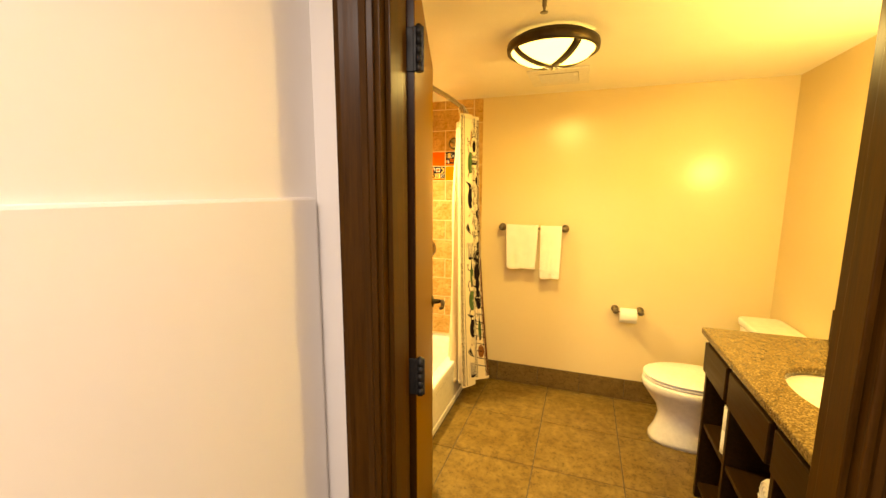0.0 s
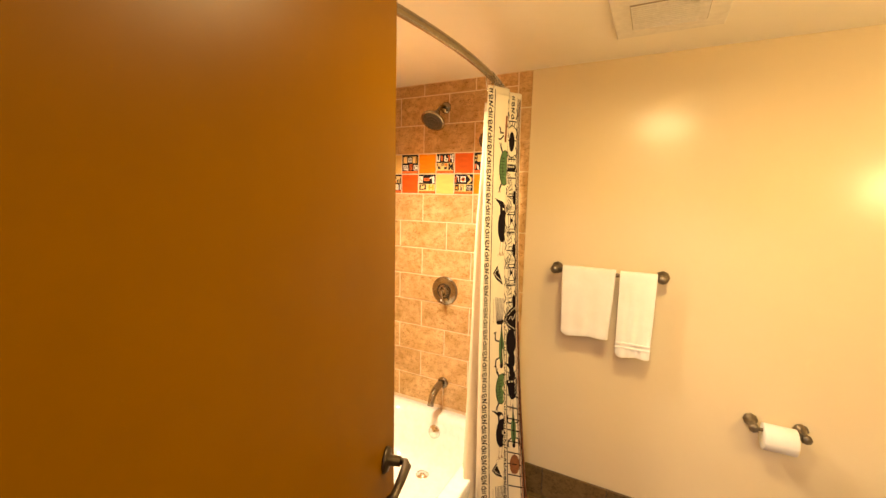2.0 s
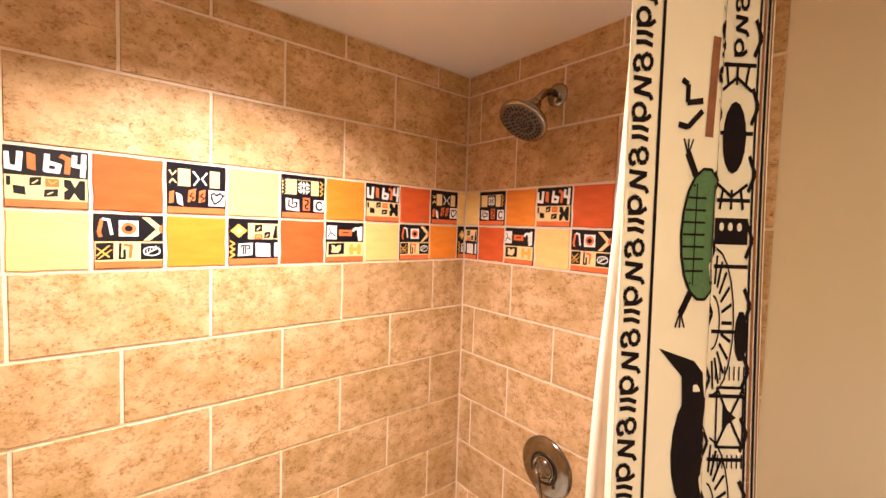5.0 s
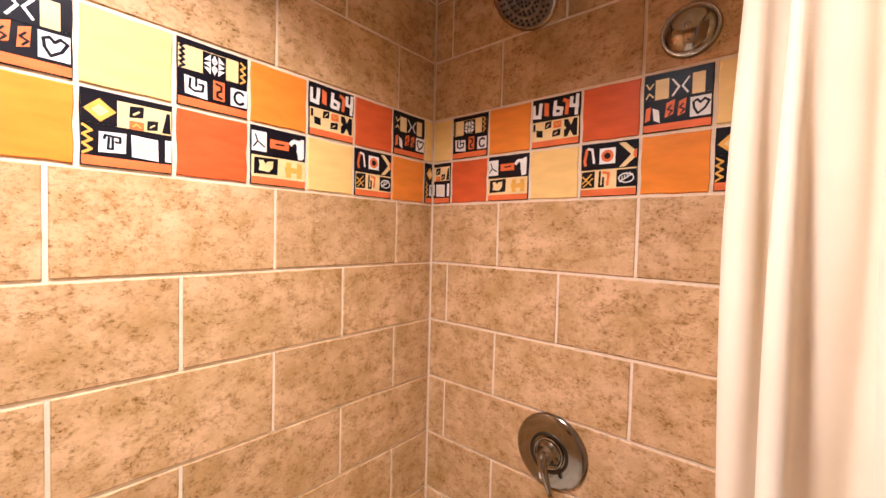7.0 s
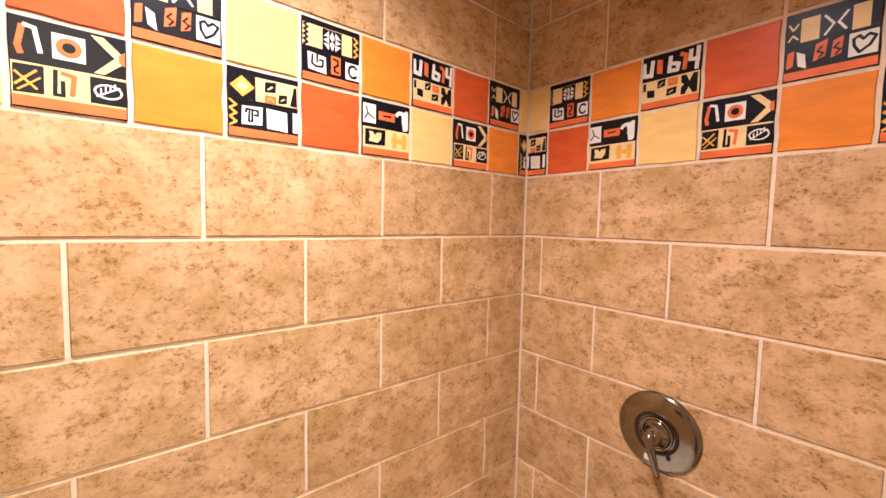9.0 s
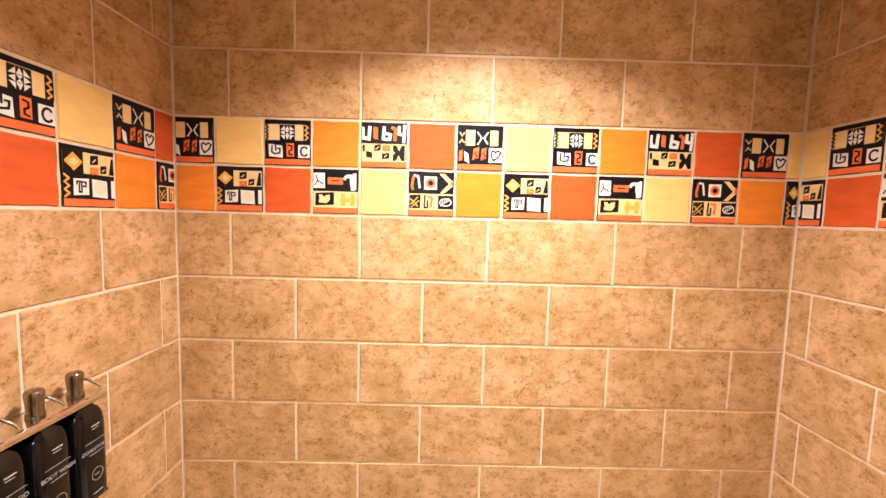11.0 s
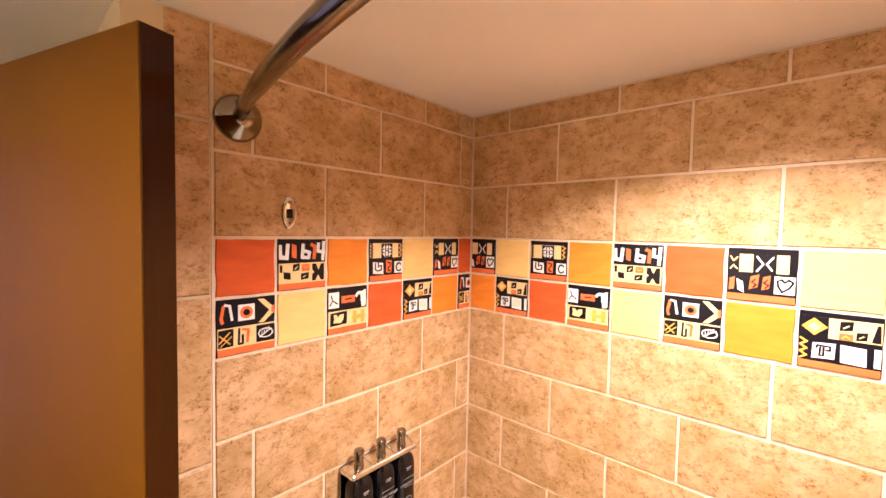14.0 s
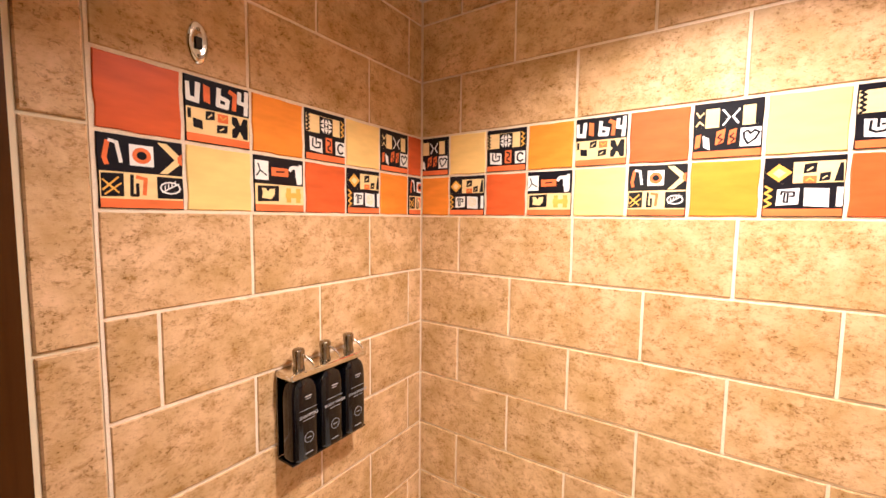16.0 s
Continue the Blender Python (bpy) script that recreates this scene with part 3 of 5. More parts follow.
class Drape:
    """A hanging cloth: a folded plan line at the top and at the hem, blended down its height."""

    def setup(self, top, hem, z_top, z_hem, sway=0.004, power=0.8, crease=0.0):
        self.a, self.b = spline(top, 10), spline(hem, 10)
        self.z0, self.z1, self.sway, self.power, self.crease = z_top, z_hem, sway, power, crease
        self.run = [0.0]
        for p, q in zip(self.b, self.b[1:]):
            self.run.append(self.run[-1] + (q - p).length)
        return self

    def at(self, s, v, lift=0.0):
        """s metres along the cloth, v from 0 at the top to 1 at the hem."""
        s = min(max(s, 0), self.run[-1] - 1e-6)
        i = max(k for k in range(len(self.run) - 1) if self.run[k] <= s)
        f = (s - self.run[i]) / (self.run[i + 1] - self.run[i])
        ease = max(v, 0.0) ** self.power
        def plan(j):
            return self.a[j].lerp(self.b[j], ease)
        p = plan(i).lerp(plan(i + 1), f)
        d = (plan(i + 1) - plan(i)).normalized()
        w = self.sway * math.sin(7 * v + 23 * s) * v
        w += self.crease * min(1, 4 * v) * (math.sin(6.5 * v + 62 * s + 1.2 * math.sin(4 * v)) + 0.5 * math.sin(113 * s - 3.5 * v))
        return Vector((p.x + d.y * (lift + w), p.y - d.x * (lift + w), self.z0 + (self.z1 - self.z0) * v))

    def sheet(self, rows=46, thick=0.0012):
        bm = bmesh.new()
        grids = []
        for lift in (thick / 2, -thick / 2):
            grids.append([[bm.verts.new(self.at(s, r / rows, lift)) for s in self.run] for r in range(rows + 1)])
        for g in grids:
            for r in range(rows):
                for k in range(len(self.run) - 1):
                    bm.faces.new((g[r][k], g[r][k + 1], g[r + 1][k + 1], g[r + 1][k])).smooth = True
        for k in (0, len(self.run) - 1):
            for r in range(rows):
                bm.faces.new((grids[0][r][k], grids[0][r + 1][k], grids[1][r + 1][k], grids[1][r][k]))
        bmesh.ops.recalc_face_normals(bm, faces=bm.faces)
        return bm

    def hem(self, v0, v1, thick):
        """A doubled band of cloth between two heights."""
        rings = [[self.at(s, v0, thick), self.at(s, v1, thick), self.at(s, v1, -thick), self.at(s, v0, -thick)] for s in self.run]
        return loft(rings)


drape = Drape().setup(
    [(0.793, -0.510), (0.812, -0.480), (0.833, -0.448), (0.845, -0.420), (0.831, -0.404), (0.828, -0.388), (0.845, -0.362), (0.862, -0.336), (0.860, -0.318), (0.828, -0.314), (0.821, -0.294), (0.838, -0.270), (0.833, -0.247), (0.802, -0.237), (0.802, -0.202), (0.815, -0.177), (0.794, -0.152)],
    [(0.820, -0.495), (0.849, -0.461), (0.878, -0.425), (0.893, -0.396), (0.868, -0.373), (0.873, -0.349), (0.918, -0.312), (0.953, -0.276), (0.944, -0.251), (0.876, -0.257), (0.860, -0.233), (0.905, -0.200), (0.890, -0.171), (0.834, -0.176), (0.839, -0.136), (0.874, -0.106), (0.824, -0.081)],
    1.968, 0.135, 0.004, 1.7)
curtain = thing("shower_curtain", (0.85, -0.35, 0.145), "cream printed shower curtain drawn to one side", "shower curtain")
panel = part("panel", drape.sheet(), CLOTH, curtain)
part("top_hem", drape.hem(-0.001, 0.014, 0.0010), CLOTH, curtain)

# print: closed shapes in metres along the cloth and down from its top edge
HEIGHT = 1.968 - 0.135


class Ink:
    def setup(self, cloth, lift):
        self.bm, self.cloth, self.lift = bmesh.new(), cloth, lift
        return self

    def poly(self, pts, slot, lift=0.0):
        vs = [self.bm.verts.new(self.cloth.at(s, d / HEIGHT, self.lift + lift)) for s, d in pts]
        try:
            f = self.bm.faces.new(vs)
            f.material_index = slot
        except ValueError:
            pass

    def strip(self, pts, width, slot, lift=0.0):
        for (a, b), (c, d) in zip(pts, pts[1:]):
            n = math.hypot(c - a, d - b) or 1
            px, py = -(d - b) / n * width / 2, (c - a) / n * width / 2
            steps = max(1, int(n / 0.02))
            for k in range(steps):
                u, w = k / steps, (k + 1.02) / steps
                self.poly([(a + (c - a) * u + px, b + (d - b) * u + py), (a + (c - a) * w + px, b + (d - b) * w + py), (a + (c - a) * w - px, b + (d - b) * w - py), (a + (c - a) * u - px, b + (d - b) * u - py)], slot, lift)

    def blob(self, cs, cd, rs, rd, slot, n=14, lift=0.0, a0=0, a1=360):
        ring = [(cs + rs * math.cos(radians(a0 + (a1 - a0) * k / n)), cd + rd * math.sin(radians(a0 + (a1 - a0) * k / n))) for k in range(n + 1)]
        for p, q in zip(ring, ring[1:]):
            mid = [((p[0] + cs) / 2, (p[1] + cd) / 2), ((q[0] + cs) / 2, (q[1] + cd) / 2)]
            self.poly([p, q, mid[1], mid[0]], slot, lift)
            self.poly([mid[0], mid[1], (cs, cd)], slot, lift)


ink = Ink().setup(drape, 0.0014)
K, GN, BR, GY, CR = 0, 1, 2, 3, 4


def border(s0, w, d0=0.012, d1=HEIGHT - 0.03):
    """A column of looping brush marks: paired bars, a curl with a tail, a zigzag, an open loop."""
    d, k, pen = d0, 0, 0.0048
    while d < d1:
        if k % 4 == 0:
            for j in (0, 1):
                ink.strip([(s0 + 0.10 * w, d + 0.009 * j), (s0 + 0.50 * w, d + 0.009 * j - 0.001), (s0 + 0.88 * w, d + 0.009 * j + 0.002)], pen, K)
            d += 0.0185
        elif k % 4 == 1:
            ink.strip([(s0 + w * (0.66 + 0.24 * math.cos(0.7 * j)), d + 0.0085 + 0.0075 * math.sin(0.7 * j)) for j in range(10)], pen, K)
            ink.strip([(s0 + 0.44 * w, d + 0.007), (s0 + 0.22 * w, d + 0.003), (s0 + 0.04 * w, d + 0.010), (s0 + 0.14 * w, d + 0.018), (s0 + 0.34 * w, d + 0.015)], pen, K)
            d += 0.0245
        elif k % 4 == 2:
            ink.strip([(s0 + 0.06 * w, d), (s0 + 0.90 * w, d + 0.002), (s0 + 0.12 * w, d + 0.013), (s0 + 0.88 * w, d + 0.016), (s0 + 0.98 * w, d + 0.021)], pen, K)
            d += 0.025
        else:
            ink.strip([(s0 + w * (0.40 + 0.30 * math.cos(0.7 * j + 0.4)), d + 0.008 + 0.008 * math.sin(0.7 * j + 0.4)) for j in range(10)], pen, K)
            ink.strip([(s0 + 0.10 * w, d + 0.016), (s0 + 0.70 * w, d + 0.0155), (s0 + 0.96 * w, d + 0.011)], pen, K)
            d += 0.024
        k += 1


def turtle(s, d):
    ink.blob(s, d, 0.030, 0.068, GN, 18)
    ink.strip([(s + 0.030 * math.cos(a * 0.35), d + 0.068 * math.sin(a * 0.35)) for a in range(19)], 0.003, K, 0.0003)
    for j in range(-4, 5):
        w = 0.028 * math.sqrt(max(0.05, 1 - (j / 5) ** 2))
        ink.strip([(s - w, d + j * 0.0125), (s + w, d + j * 0.0125)], 0.0022, K, 0.0003)
    for j in (-0.012, 0.012):
        ink.strip([(s + j, d - 0.052), (s + j, d + 0.052)], 0.0016, K, 0.0003)
    for sx, sd in ((-1, -1), (1, -1), (-1, 1), (1, 1)):
        ink.strip([(s + sx * 0.014, d + sd * 0.060), (s + sx * 0.026, d + sd * 0.082)], 0.008, K)
        for j in (-0.006, 0, 0.006):
            ink.strip([(s + sx * 0.026, d + sd * 0.080), (s + sx * 0.026 + j, d + sd * 0.096)], 0.002, K)


def bird(s, d):
    ink.blob(s, d, 0.030, 0.066, K, 18)
    ink.poly([(s - 0.018, d - 0.05), (s + 0.012, d - 0.06), (s + 0.008, d - 0.085), (s - 0.004, d - 0.098), (s - 0.052, d - 0.112), (s - 0.020, d - 0.082)], K)
    for j in range(6):
        ink.strip([(s + 0.012, d - 0.035 + j * 0.014), (s + 0.030, d - 0.048 + j * 0.014)], 0.002, CR, 0.0004)
    for j in (-0.012, 0.004):
        ink.strip([(s + j, d + 0.06), (s + j - 0.004, d + 0.105)], 0.0018, BR)
        for q in (-0.010, 0.0, 0.008):
            ink.strip([(s + j - 0.004, d + 0.103), (s + j - 0.004 + q, d + 0.120)], 0.0018, BR)


def leaf_mark(s, d):
    ink.poly([(s - 0.052, d), (s - 0.03, d - 0.028), (s + 0.004, d - 0.052), (s + 0.03, d - 0.064), (s + 0.032, d + 0.062), (s + 0.002, d + 0.050), (s - 0.03, d + 0.028)], K)
    ink.strip([(s - 0.044, d), (s - 0.022, d - 0.022), (s + 0.006, d - 0.040), (s + 0.026, d - 0.050)], 0.0022, CR, 0.0004)
    ink.strip([(s - 0.044, d), (s - 0.022, d + 0.022), (s + 0.006, d + 0.038), (s + 0.026, d + 0.048)], 0.0022, CR, 0.0004)
    ink.strip([(s - 0.02, d), (s - 0.002, d - 0.014), (s + 0.010, d + 0.006), (s + 0.026, d - 0.020)], 0.003, CR, 0.0004)


def feather(s, d):
    for j in range(7):
        ink.strip([(s - 0.034 + 0.009 * j, d - 0.05 + 0.002 * j), (s - 0.028 + 0.005 * j, d + 0.05)], 0.0042, GY)
    ink.blob(s - 0.008, d + 0.056, 0.022, 0.012, K, 10)
    for j in range(10):
        ink.strip([(s - 0.048, d - 0.04 + j * 0.010), (s - 0.044, d - 0.037 + j * 0.010)], 0.0025, K)


def lizard(s, d):
    ink.poly([(s, d - 0.105), (s + 0.006, d - 0.05), (s + 0.014, d - 0.01), (s + 0.014, d + 0.04), (s + 0.007, d + 0.075), (s - 0.007, d + 0.075), (s - 0.014, d + 0.04), (s - 0.014, d - 0.01), (s - 0.006, d - 0.05)], GN)
    ink.strip([(s, d - 0.11), (s + 0.001, d - 0.05), (s + 0.002, d + 0.07)], 0.005, K, 0.0003)
    ink.blob(s, d + 0.085, 0.009, 0.014, K, 10)
    for sx in (-1, 1):
        ink.strip([(s + sx * 0.012, d - 0.02), (s + sx * 0.034, d - 0.028), (s + sx * 0.034, d - 0.058)], 0.006, K)
        ink.strip([(s + sx * 0.028, d - 0.062), (s + sx * 0.042, d - 0.058)], 0.006, K)
        ink.strip([(s + sx * 0.010, d + 0.050), (s + sx * 0.030, d + 0.058), (s + sx * 0.032, d + 0.085)], 0.006, K)
        ink.strip([(s + sx * 0.026, d + 0.090), (s + sx * 0.040, d + 0.084)], 0.005, K)


def medallion(s, d):
    ink.blob(s, d, 0.024, 0.040, K, 16)
    for sg in (-1, 1):
        ink.strip([(s - 0.03, d + sg * 0.052), (s, d + sg * 0.066), (s + 0.03, d + sg * 0.052)], 0.004, K)
        for j in (-0.018, 0, 0.018):
            ink.strip([(s + j, d + sg * 0.058), (s + j * 1.3, d + sg * 0.080)], 0.005, K)
    ink.strip([(s - 0.032, d + 0.105), (s + 0.034, d + 0.105)], 0.030, K)
    for j in (-0.018, 0, 0.018):
        ink.blob(s + j, d + 0.100, 0.005, 0.005, CR, 8, 0.0004)


def fan(s, d, flip):
    for j in range(11):
        a = radians(-80 + 16 * j)
        ink.strip([(s + flip * 0.020 * math.cos(a), d + 0.045 * math.sin(a)), (s + flip * 0.040 * math.cos(a), d + 0.078 * math.sin(a))], 0.0042, K)
    for r in (0.016, 0.044):
        ink.strip([(s + flip * r * math.cos(radians(-85 + 17 * j)), d + r * 1.95 * math.sin(radians(-85 + 17 * j))) for j in range(11)], 0.0028, K)


def lattice(s, d):
    ink.strip([(s - 0.02, d - 0.035), (s + 0.03, d - 0.035), (s + 0.03, d + 0.035), (s - 0.02, d + 0.035), (s - 0.02, d - 0.035)], 0.0035, K)
    ink.strip([(s - 0.02, d - 0.035), (s + 0.03, d + 0.035)], 0.004, K)
    ink.strip([(s + 0.03, d - 0.035), (s - 0.02, d + 0.035)], 0.004, K)
    ink.poly([(s - 0.008, d - 0.014), (s + 0.018, d), (s - 0.008, d + 0.014)], K)
    for j in range(7):
        for q in (-0.052, 0.052):
            ink.strip([(s - 0.024 + 0.009 * j, d + q - 0.008), (s - 0.024 + 0.009 * j, d + q + 0.008)], 0.0025, K)


border(0.004, 0.028)
ink.strip([(0.0425, 0.01), (0.0425, HEIGHT - 0.01)], 0.0042, K)
for d, what in ((0.30, turtle), (0.53, bird), (0.72, leaf_mark), (0.87, feather), (1.03, lizard), (1.22, turtle), (1.42, bird), (1.58, leaf_mark), (1.71, feather)):
    what(0.108, d)
ink.strip([(0.098, 0.165), (0.078, 0.168), (0.078, 0.150), (0.070, 0.146)], 0.006, K)
ink.strip([(0.098, 0.175), (0.080, 0.192), (0.068, 0.190)], 0.006, K)
ink.strip([(0.112, 0.10), (0.108, 0.20)], 0.010, BR)
# second and later folds
S2 = 0.176
medallion(S2 + 0.060, 0.19)
for d in (0.40, 0.62, 0.84):
    fan(S2 + 0.030, d, 1)
    lattice(S2 + 0.066, d + 0.11)
    ink.blob(S2 + 0.088, d + 0.015, 0.012, 0.030, K, 10)
ink.blob(S2 + 0.066, 1.04, 0.034, 0.062, K, 14)
for s, w, c in ((0.100, 0.004, K), (0.108, 0.005, BR), (0.116, 0.005, K), (0.124, 0.004, BR)):
    ink.strip([(S2 + s, 0.02), (S2 + s, HEIGHT - 0.02)], w, c)
ink.strip([(S2 + 0.004, 0.90), (S2 + 0.004, HEIGHT - 0.02)], 0.004, K)
border(S2 + 0.008, 0.022, 0.92)
border(S2 + 0.048, 0.030, 0.015, 0.10)
border(0.118, 0.020, 0.015, 0.16)
# slanted pinch lines: the shade of the gathered fold, painted as strips
for k in range(4):
    ink.strip([(0.128 + 0.008 * k, 0.02), (0.150 + 0.005 * k, 0.30)], 0.0045, K if k % 2 else BR)
leaf_mark(S2 + 0.070, 0.935)
medallion(S2 + 0.070, 1.12)
for k in range(9):
    ink.strip([(S2 + 0.040, 1.28 + 0.055 * k), (S2 + 0.108, 1.30 + 0.055 * k)], 0.006, K)
ink.strip([(S2 + 0.036, 0.98), (S2 + 0.036, HEIGHT - 0.02)], 0.004, K)
bird(S2 + 0.074, 1.24)
lizard(S2 + 0.074, 1.44)
ink.blob(S2 + 0.074, 1.62, 0.026, 0.05, BR, 12)
for k in range(4):
    ink.strip([(S2 + 0.114 + 0.006 * k, 0.95), (S2 + 0.114 + 0.006 * k, HEIGHT - 0.02)], 0.0042, BR if k % 2 else K)
for d in [0.06 + 0.075 * k for k in range(12)]:
    ink.strip([(S2 + 0.010, d), (S2 + 0.030, d + 0.03), (S2 + 0.010, d + 0.06)], 0.006, K)
    ink.strip([(S2 + 0.092, d), (S2 + 0.104, d + 0.02), (S2 + 0.092, d + 0.04)], 0.006, K)
    ink.strip([(S2 + 0.030, d + 0.05), (S2 + 0.096, d + 0.05)], 0.0045, K)
ink.strip([(S2 + 0.009, 0.02), (S2 + 0.009, 0.90)], 0.007, K)
for s in (0.135, 0.150, 0.330, 0.345, 0.362, 0.40, 0.43, 0.47):
    ink.strip([(s, 0.02), (s, HEIGHT - 0.02)], 0.009, BR)
part("print", ink.bm, [INK, INK_GREEN, INK_BROWN, INK_GREY, CLOTH], panel, "black, green and brown printed figures with painted fold shade")
for y in (-0.492, -0.468, -0.443, -0.413, -0.373, -0.325, -0.275, -0.225, -0.175):
    x = rod_at(y)
    ring = [(x + 0.021 * math.cos(a) * 0.9, y + 0.006 * math.sin(a * 2), ROD_Z - 0.020 + 0.038 * math.sin(a)) for a in [2 * math.pi * j / 18 for j in range(18)]]
    part("curtain_ring", tube(ring + [ring[0]], 0.0019, 6), CHROME, curtain, "thin chrome curtain ring")

inner = Drape().setup(
    [(0.794, -0.478), (0.774, -0.460), (0.796, -0.408), (0.772, -0.376), (0.728, -0.374), (0.732, -0.332), (0.768, -0.276), (0.744, -0.248), (0.700, -0.250), (0.688, -0.215), (0.721, -0.170), (0.756, -0.165), (0.746, -0.145), (0.776, -0.130), (0.746, -0.110), (0.766, -0.090)],
    [(0.813, -0.477), (0.781, -0.484), (0.803, -0.420), (0.773, -0.414), (0.737, -0.476), (0.725, -0.454), (0.763, -0.384), (0.741, -0.370), (0.703, -0.430), (0.693, -0.408), (0.723, -0.352), (0.743, -0.332), (0.693, -0.282), (0.733, -0.232), (0.693, -0.162), (0.713, -0.102)],
    1.935, 0.16, 0.009, 0.70, 0.0065)
liner = thing("curtain_liner", (0.70, -0.33, 0.16), "plain off-white liner hanging inside the tub", "curtain liner")
part("sheet", inner.sheet(), LINER, liner)
part("top_hem", inner.hem(-0.002, 0.018, 0.0016), LINER, liner)
part("bottom_hem", inner.hem(0.985, 1.001, 0.0016), LINER, liner)

# ---- soap dispenser ----
disp = thing("soap_dispenser", (0.382, -1.49, 1.071), "wall rack with three black pump bottles", "soap dispenser")
DZ = -0.013
part("back_plate", block(0.286, 0.479, -1.489, -1.4855, 1.076, 1.254, 0.001), NICKEL, disp)
part("top_bar", block(0.282, 0.482, -1.4855, -1.432, 1.2415, 1.2555, 0.005, 3), CHROME, disp, "polished metal top bar")
part("bottom_tray", block(0.284, 0.480, -1.4855, -1.436, 1.071, 1.076, 0.002), BOTTLE, disp)


def bottle(cx, word):
    b = loft([oval(cx, -1.454, 0.0315 * f, 0.0265 * f, z, 32, 3.0) for f, z in ((0.86, 1.076), (0.97, 1.079), (1.0, 1.085), (1.0, 1.196), (0.985, 1.208), (0.93, 1.220), (0.80, 1.230), (0.56, 1.237), (0.5, 1.2415))])
    bot = part("bottle", b, BOTTLE, disp, "glossy black bottle")
    y = -1.4272
    marks = bmesh.new()
    for x0, x1, z0, z1 in ((-0.008, 0.008, 1.2195, 1.2215), (-0.006, 0.007, 1.2150, 1.2160), (-0.020, 0.020, 1.1942, 1.1947), (-0.013, 0.013, 1.1728, 1.1736), (-0.009, 0.009, 1.1040, 1.1055)):
        block(cx + x0, cx + x1, y, y + 0.0006, z0 + DZ, z1 + DZ, bm=marks)
    tube(arc((cx, y + 0.0006, 1.136 + DZ), 0.0105, 0, 360, 18), 0.0005, 4, marks)
    block(cx - 0.005, cx + 0.005, y, y + 0.0006, 1.135 + DZ, 1.1362 + DZ, bm=marks)
    tagged(part("print", marks, PRINT_GREY, bot, "pale grey printed marks"), kind="stuff")
    txt = bpy.data.curves.new("lettering", "FONT")
    txt.body, txt.size, txt.align_x, txt.extrude = word, 0.0092 if len(word) < 10 else 0.0080, "CENTER", 0.0002
    ob = new("lettering", txt)
    ob.matrix_world = pose(cx, y + 0.0006, 1.1785 + DZ, 90, 0, 180)
    me = bpy.data.meshes.new_from_object(ob.evaluated_get(bpy.context.evaluated_depsgraph_get()))
    me.transform(ob.matrix_world)
    bpy.data.objects.remove(ob)
    me.materials.append(PRINT_GREY)
    lt = new("lettering", me)
    lt.parent = bot
    lt.matrix_parent_inverse = Matrix.Identity(4)
    p = lathe([(0.0, 0.0), (0.0115, 0.0), (0.0120, 0.003), (0.0102, 0.010), (0.0108, 0.022), (0.0120, 0.032), (0.0120, 0.038), (0.010, 0.041), (0.0, 0.0415)], Matrix.Translation((cx, -1.457, 1.268 + DZ)), 24)
    pump = part("pump", p, NICKEL, disp, "polished nickel pump head")
    part("nozzle", tube([(cx, -1.454, 1.300 + DZ), (cx - 0.005, -1.440, 1.296 + DZ), (cx - 0.010, -1.428, 1.286 + DZ), (cx - 0.012, -1.423, 1.279 + DZ)], [0.003, 0.0026, 0.0022, 0.002], 8), CHROME, pump)


bottle(0.448, "SHAMPOO")
bottle(0.382, "BODY WASH")
bottle(0.316, "CONDITIONER")

# ---- towel bar and towels ----
bar = thing("towel_bar", (1.213, -0.06, 1.222), "dark pewter towel bar with cast end posts", "towel bar")
part("bar", tube([(0.985, -0.062, 1.222), (1.433, -0.062, 1.222)], 0.0085, 14), PEWTER, bar)
for x in (0.982, 1.433):
    post = lathe([(0.0, 0.0), (0.029, 0.0), (0.029, 0.006), (0.022, 0.011), (0.013, 0.020), (0.012, 0.046), (0.017, 0.054), (0.021, 0.062), (0.019, 0.074), (0.010, 0.080), (0.0, 0.081)], along((0, -1, 0), (x, 0.003, 1.222)), 8)
    part("post", post, PEWTER, bar, "faceted pewter end post")


